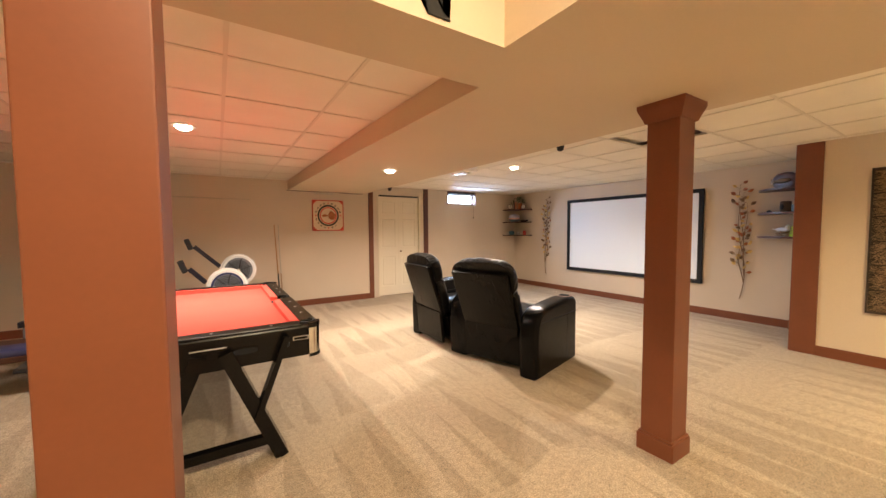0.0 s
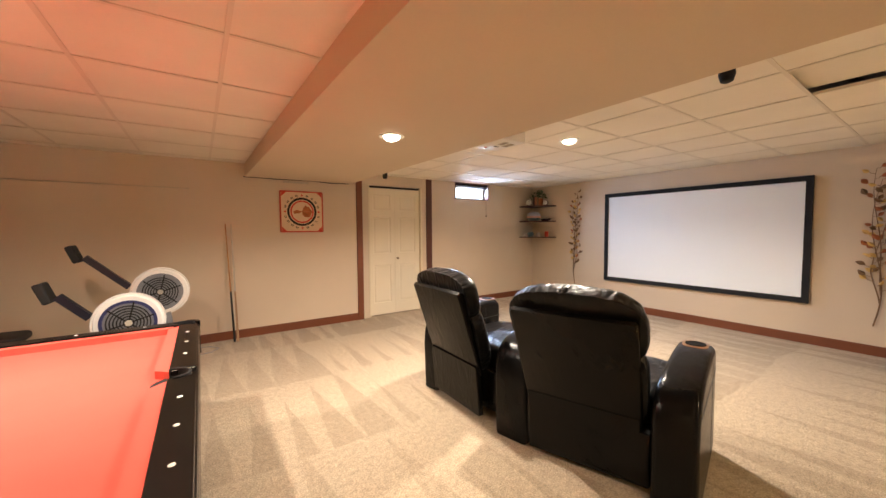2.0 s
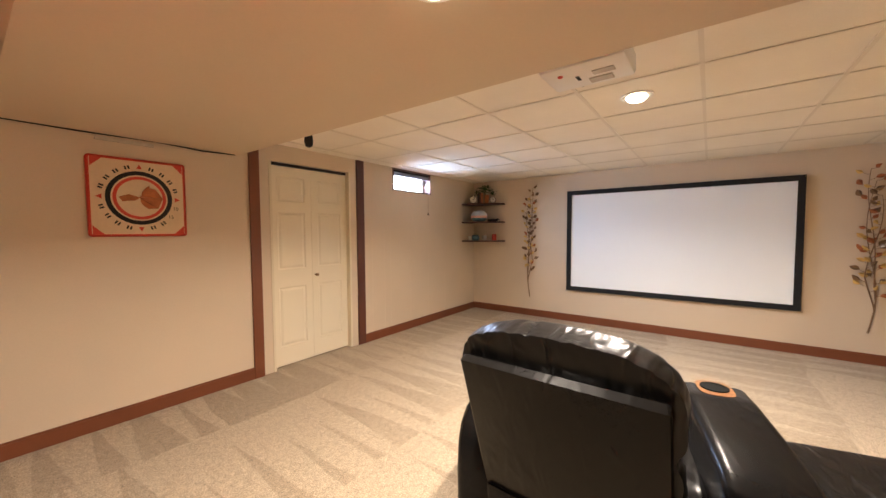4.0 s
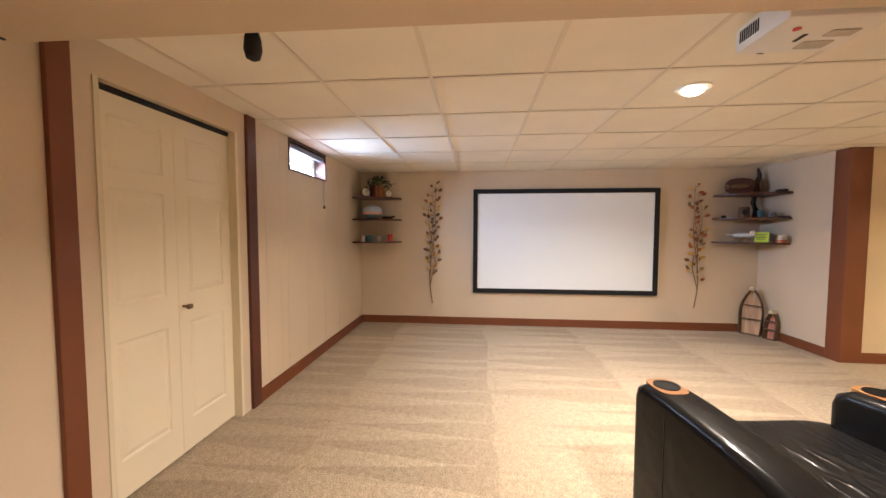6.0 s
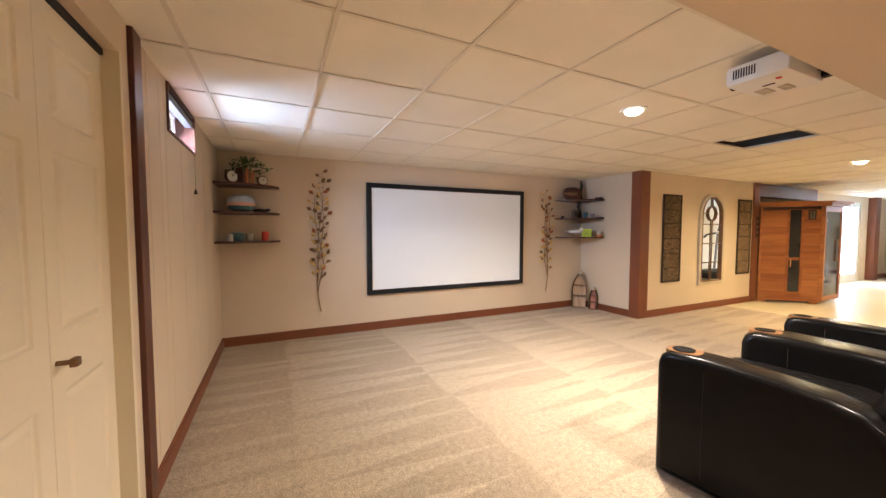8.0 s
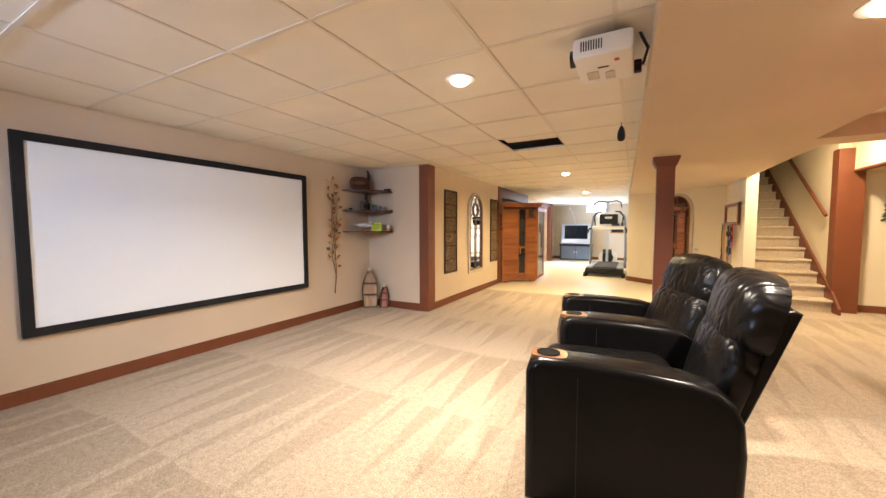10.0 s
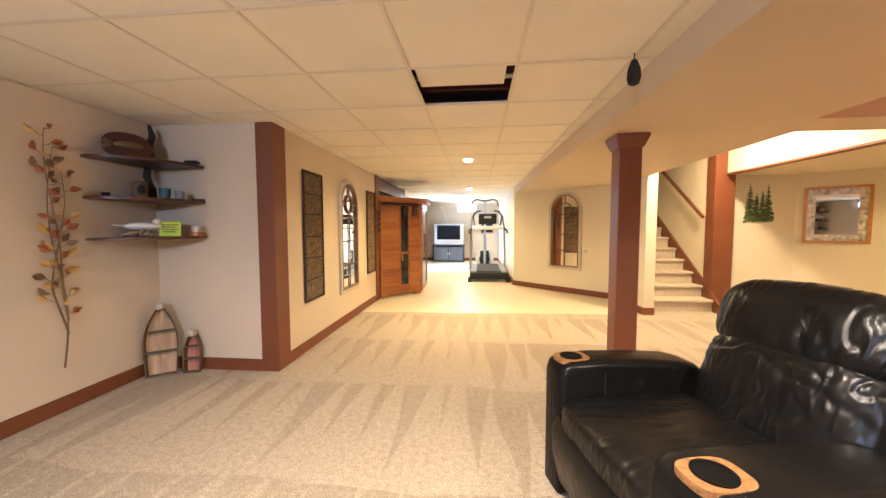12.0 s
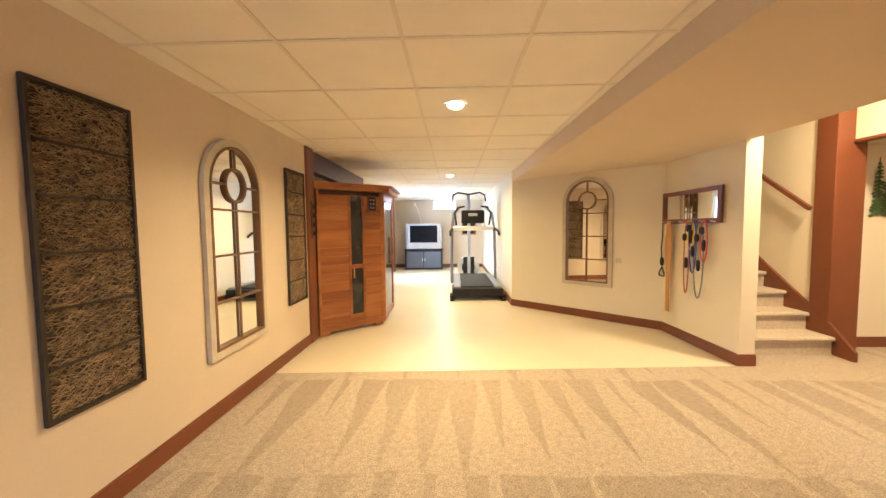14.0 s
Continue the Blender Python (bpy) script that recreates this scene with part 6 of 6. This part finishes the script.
for x0, x1 in ((0.40, 0.435), (0.595, 0.63)):
    box(bm, x0, x1, -0.018, 0.014, 0.10, H - 0.06, 0.003)
box(bm, 0.435, 0.595, -0.016, 0.014, 1.70, H - 0.06, 0.003)
box(bm, 0.435, 0.595, -0.016, 0.014, 0.10, 0.20, 0.003)
box(bm, 0.435, 0.595, -0.014, 0.014, 0.78, 0.83, 0.003)
sput("window_surround", bm, M_CEDAR)
bm = bm_new()
box(bm, 0.435, 0.595, -0.002, 0.004, 0.20, 1.70)
sput("window_glass", bm, M_DARKGLASS, "dark reflective glass strip")
bm = bm_new()
box(bm, 0.455, 0.47, -0.03, -0.016, 0.66, 0.80, 0.004)
sput("door_handle", bm, M_OAK, "wooden handle")
bm = bm_new()
box(bm, 0.0, 0.035, -0.02, 0.02, 0.05, H, 0.004)
box(bm, slen - 0.04, slen + 0.005, -0.02, 0.02, 0.05, H, 0.004)
sput("corner_post", bm, M_CEDAR)
bm = bm_new()
box(bm, 0.67, 0.80, -0.028, -0.013, 1.50, 1.70, 0.004)
ctl = sput("control_panel", bm, M_BROWN, "wood-framed control panel")
bm = bm_new()
box(bm, 0.685, 0.785, -0.031, -0.027, 1.515, 1.685)
part("panel_face", bm, M_MATTE, ctl)
for i in range(2):
    for j in range(3):
        bm = bm_new()
        cyl(bm, (0.715 + 0.04 * i, -0.031, 1.55 + 0.05 * j), (0.715 + 0.04 * i, -0.035, 1.55 + 0.05 * j), 0.008, n=10)
        part("button", bm, M_STEEL, ctl)
bm = bm_new()
box(bm, 0.0, slen, -0.03, 0.03, 0.035, 0.10, 0.004)
sput("base_board", bm, M_CEDAR)
for x in (0.06, slen - 0.10):
    bm = bm_new()
    box(bm, x - 0.06, x + 0.06, -0.03, 0.06, 0, 0.036, 0.004)
    sput("foot", bm, M_CEDAR)
bm = bm_new()
roof = [(0.03, 0.045), (-0.76, -0.60), (-0.74, -1.44), (1.05, -1.44), (1.05, 0.045)]
prism(bm, roof[::-1], H, H + 0.055)
roof2 = [(0.03, 0.045), (-0.80, -0.58), (-0.78, -1.46), (1.05, -1.46), (1.05, 0.045)]
prism(bm, roof2[::-1], H + 0.055, H + 0.085)
bmesh.ops.recalc_face_normals(bm, faces=bm.faces)
part("roof", bm, M_CEDAR, sa, "overhanging cedar roof")
rt = pose(-0.66, -0.62, 0, 0, 0, -89)
bm = bm_new()
for x0, x1, z0, z1 in ((0.0, 0.07, 0.05, H), (0.70, 0.77, 0.05, H), (0.07, 0.70, 0.05, 0.13), (0.07, 0.70, H - 0.1, H)):
    box(bm, x0, x1, -0.02, 0.02, z0, z1, 0.004)
sput("door_frame", bm, M_CEDAR, "", rt)
bm = bm_new()
box(bm, 0.07, 0.70, -0.008, 0.0, 0.13, H - 0.1)
gd = sput("glass_door", bm, M_DARKGLASS, "dark glass door", rt)
bm = bm_new()
box(bm, 0.60, 0.63, -0.05, -0.02, 0.75, 1.15, 0.006)
for z in (0.78, 1.12):
    box(bm, 0.605, 0.625, -0.022, -0.006, z - 0.01, z + 0.01)
part("handle", bm, M_CEDAR, gd)
for z in (0.45, 1.5):
    bm = bm_new()
    box(bm, 0.05, 0.11, -0.016, -0.006, z - 0.03, z + 0.03, 0.003)
    part("hinge", bm, M_CHROME, gd)
hk = thing("key_rack", "small dark rack with hooks on the brown board", "key rack", pose(5.66, -2.205, 1.18, 0, 0, -90))
bm = bm_new()
box(bm, -0.03, 0.03, -0.016, -0.001, 0, 0.42, 0.003)
part("board", bm, M_DARKB, hk)
for k in range(4):
    bm = bm_new()
    box(bm, -0.018, 0.018, -0.034, -0.016, 0.03 + 0.1 * k, 0.08 + 0.1 * k, 0.006)
    part("control", bm, M_MATTE, hk)

# ---- treadmill ----
tm = thing("treadmill", "grey treadmill with an upright console on the vinyl floor", "treadmill", pose(3.64, -4.40, -0.004))
tm.scale = (1.07, 1.1, 1.1)
bm = bm_new()
box(bm, -0.42, 0.42, -0.45, -0.02, 0.06, 0.20, 0.02)
part("motor_cover", bm, M_MATTE, tm, "black rear end cap", True)
bm = bm_new()
box(bm, -0.27, 0.27, -1.75, -0.10, 0.205, 0.222, 0.004)
part("belt", bm, M_MATTE, tm, "black running belt")
for s in (-1, 1):
    bm = bm_new()
    box(bm, min(s * 0.28, s * 0.40), max(s * 0.28, s * 0.40), -1.75, -0.06, 0.13, 0.225, 0.012)
    part("side_rail", bm, M_GREY, tm)
    bm = tube([(s * 0.43, -1.25, 0.10), (s * 0.43, -1.30, 0.6), (s * 0.42, -1.34, 1.15), (s * 0.38, -1.40, 1.45), (s * 0.28, -1.42, 1.55)], 0.03, 10)
    part("upright", bm, M_GREY, tm, "dark silver upright", True)
    bm = tube([(s * 0.40, -1.30, 1.15), (s * 0.43, -1.10, 1.13), (s * 0.45, -0.9, 1.10), (s * 0.45, -0.78, 1.04)], 0.022, 8)
    part("handrail", bm, M_MATTE, tm, smooth=True)
    bm = tube([(s * 0.33, -1.42, 1.22), (s * 0.36, -1.36, 1.45), (s * 0.30, -1.34, 1.56), (s * 0.16, -1.34, 1.58)], 0.018, 8)
    part("pull_handle", bm, M_MATTE, tm, smooth=True)
    bm = bm_new()
    cyl(bm, (s * 0.46, -0.10, 0.05), (s * 0.40, -0.10, 0.05), 0.05, n=16)
    box(bm, min(s * 0.38, s * 0.46), max(s * 0.38, s * 0.46), -0.5, 0.02, 0, 0.045, 0.01)
    part("foot", bm, M_MATTE, tm)
bm = bm_new()
side_profile(bm, [(-1.45, 1.11), (-1.22, 1.13), (-1.20, 1.17), (-1.30, 1.20), (-1.46, 1.19)], -0.40, 0.40, 0.015)
bmesh.ops.transform(bm, matrix=Matrix(((0, 1, 0, 0), (1, 0, 0, 0), (0, 0, 1, 0), (0, 0, 0, 1))), verts=bm.verts)
bmesh.ops.recalc_face_normals(bm, faces=bm.faces)
part("console_bar", bm, M_WHITE, tm, "curved pale grey console bar", True)
bm = bm_new()
box(bm, -0.23, 0.23, -0.03, 0.03, -0.14, 0.14, 0.03)
bmesh.ops.transform(bm, matrix=Matrix.Translation((0, -1.40, 1.38)) @ Matrix.Rotation(radians(-25), 4, "X"), verts=bm.verts)
con = part("console", bm, M_MATTE, tm, "black console", True)
bm = bm_new()
box(bm, -0.09, 0.09, 0.03, 0.034, 0.03, 0.09, 0.002)
bmesh.ops.transform(bm, matrix=Matrix.Translation((0, -1.40, 1.38)) @ Matrix.Rotation(radians(-25), 4, "X"), verts=bm.verts)
part("display", bm, M_SILVER, con, "pale display")

# ---- home gym tower behind the treadmill ----
hg = thing("home_gym", "white home gym tower with pull bars", "exercise machine", pose(3.70, -6.55, -0.004))
hg.scale = (1.0, 1.0, 1.035)
bm = bm_new()
box(bm, -0.035, 0.035, -0.03, 0.03, 0.05, 2.0, 0.006)
part("mast", bm, M_SILVER, hg, "silver upright mast")
for s in (-1, 1):
    bm = tube([(0, 0.05, 1.98), (s * 0.25, 0.08, 2.02), (s * 0.36, 0.12, 1.96), (s * 0.38, 0.14, 1.82)], 0.018, 8)
    part("pull_bar", bm, M_MATTE, hg, smooth=True)
    bm = tube([(s * 0.10, 0.05, 1.60), (s * 0.34, 0.12, 1.58), (s * 0.36, 0.15, 1.20)], 0.025, 8)
    part("press_arm", bm, M_STEEL, hg, smooth=True)
bm = bm_new()
box(bm, -0.35, 0.35, -0.35, -0.27, 0, 0.05, 0.01)
box(bm, -0.04, 0.04, -0.3, 0.5, 0, 0.05, 0.01)
part("base", bm, M_STEEL, hg)
bm = bm_new()
for k in range(10):
    box(bm, -0.13, 0.13, -0.16, -0.07, 0.08 + 0.05 * k, 0.122 + 0.05 * k, 0.004)
part("weight_stack", bm, M_MATTE, hg)
eb = thing("exercise_bike", "white fan exercise bike with a round grille", "exercise bike", pose(3.70, -7.05, -0.004))
bm = bm_new()
cyl(bm, (0, -0.06, 0.31), (0, 0.06, 0.31), 0.27, n=32)
part("fan_housing", bm, M_WHITE, eb, smooth=True)
bm = bm_new()
cyl(bm, (0, 0.06, 0.31), (0, 0.066, 0.31), 0.16, n=28)
part("grille", bm, M_MATTE, eb)
bm = bm_new()
cyl(bm, (0, 0.066, 0.31), (0, 0.072, 0.31), 0.05, n=16)
part("hub", bm, M_WHITE, eb)
bm = bm_new()
box(bm, -0.25, 0.25, -0.03, 0.03, 0, 0.05, 0.01)
part("stand", bm, M_GREY, eb)

# ---- television and its stand at the far end ----
FY = -9.85
tv = thing("television", "silver rear-projection television with a dark screen", "television", pose(4.985, -9.35, 0.632))
bm = bm_new()
box(bm, -0.55, 0.55, -0.20, 0.10, 0.0, 0.78, 0.02)
part("cabinet", bm, M_SILVER, tv, "silver plastic cabinet", True)
bm = bm_new()
box(bm, -0.43, 0.43, 0.098, 0.106, 0.20, 0.73, 0.004)
part("screen", bm, M_DARKGLASS, tv, "dark switched-off screen")
bm = bm_new()
box(bm, -0.52, 0.52, 0.098, 0.108, 0.03, 0.15, 0.004)
part("speaker_grille", bm, M_STEEL, tv)
ts = thing("tv_stand", "dark television stand with two glass doors", "cabinet", pose(4.985, -9.35, -0.004))
bm = bm_new()
box(bm, -0.60, 0.60, -0.22, 0.20, 0.60, 0.636, 0.006)
box(bm, -0.58, -0.54, -0.2, 0.18, 0, 0.60)
box(bm, 0.54, 0.58, -0.2, 0.18, 0, 0.60)
box(bm, -0.54, 0.54, -0.2, 0.16, 0.0, 0.05)
box(bm, -0.54, 0.54, -0.2, -0.18, 0.05, 0.60)
part("body", bm, M_MATTE, ts)
for s in (-1, 1):
    bm = bm_new()
    box(bm, min(s * 0.008, s * 0.53), max(s * 0.008, s * 0.53), 0.165, 0.18, 0.06, 0.56, 0.004)
    d = part("glass_door", bm, M_SMOKED_SHEEN, ts, "smoked glass door paled by a painted floor reflection")
    bm = bm_new()
    box(bm, min(s * 0.03, s * 0.045), max(s * 0.03, s * 0.045), 0.18, 0.195, 0.27, 0.35, 0.003)
    part("handle", bm, M_STEEL, d)
fw = tagged(new("window_2"), "small high basement window with daylight", "window", "", "structure")
fw.matrix_world = pose(4.32, FY, 2.045)
for x0, x1, z0, z1 in ((-0.37, -0.33, -0.14, 0.14), (0.33, 0.37, -0.14, 0.14), (-0.33, 0.33, -0.14, -0.11), (-0.33, 0.33, 0.11, 0.14), (-0.015, 0.015, -0.11, 0.11)):
    bm = bm_new()
    box(bm, x0, x1, -0.10, 0.012, z0, z1, 0.003)
    part("frame", bm, M_WHITE, fw)
bm = bm_new()
box(bm, -0.33, 0.33, -0.06, -0.054, -0.11, 0.11)
part("pane", bm, M_GLASS, fw).visible_shadow = False
bm = bm_new()
box(bm, 3.0, 5.6, FY - 0.9, FY - 0.86, 1.3, 3.2)
single("backdrop", bm, M_SKYGLOW, "bright daylight outside the far window", "", "structure")
gdr = tagged(new("door_3"), "white glazed patio door full of daylight", "door", "", "structure")
gdr.matrix_world = pose(5.95, -7.45, 0, 0, 0, -90)
for nm, x0, x1, z0, z1 in (("stile", -0.60, -0.50, 0, 2.05), ("stile", 0.50, 0.60, 0, 2.05), ("rail", -0.50, 0.50, 0, 0.20), ("rail", -0.50, 0.50, 1.93, 2.05), ("mid_stile", -0.05, 0.05, 0.20, 1.93)):
    bm = bm_new()
    box(bm, x0, x1, 0.02, 0.07, z0, z1, 0.004)
    part(nm, bm, M_WHITE, gdr)
for s in (-1, 1):
    bm = bm_new()
    box(bm, min(s * 0.05, s * 0.5), max(s * 0.05, s * 0.5), 0.04, 0.046, 0.20, 1.93)
    part("pane", bm, M_GLASS, gdr).visible_shadow = False
bm = bm_new()
box(bm, 7.1, 7.14, -9.6, -5.2, -0.2, 3.0)
single("backdrop", bm, M_SKYGLOW, "bright daylight outside the patio door", "", "structure")
bm = bm_new()
box(bm, -0.03, 0.03, 0.01, 0.06, -0.05, 0.05, 0.008)
single("wall_sensor", bm, M_WHITE, "small white sensor box high on the wall", "sensor", m=pose(5.3, FY, 2.05))
bm = tube([(5.25, FY + 0.015, 2.0), (5.18, FY + 0.02, 1.8), (5.12, FY + 0.015, 1.62), (5.10, FY + 0.012, 1.45)], 0.01, 6)
single("wall_cable", bm, M_WHITE, "white cable hanging down the end wall", "cable")
pic = thing("framed_picture", "small framed picture on the end wall", "picture", pose(3.55, FY + 0.003, 1.05, 0, 0, 180))
bm = bm_new()
ring(bm, [(-0.24, 0), (0.24, 0), (0.24, 0.42), (-0.24, 0.42)], [(-0.20, 0.04), (0.20, 0.04), (0.20, 0.38), (-0.20, 0.38)], -0.02, 0)
part("frame", bm, M_OAK, pic)
bm = bm_new()
box(bm, -0.2, 0.2, -0.006, -0.002, 0.04, 0.38)
part("print", bm, M_MATTE, pic)
sm = thing("smoke_detector", "small white smoke detector on the niche ceiling", "smoke detector", pose(-0.55, -1.35, 2.075))
part("body", lathe([(0.03, -0.035), (0.055, -0.03), (0.06, -0.002)]), M_WHITE, sm, smooth=True)
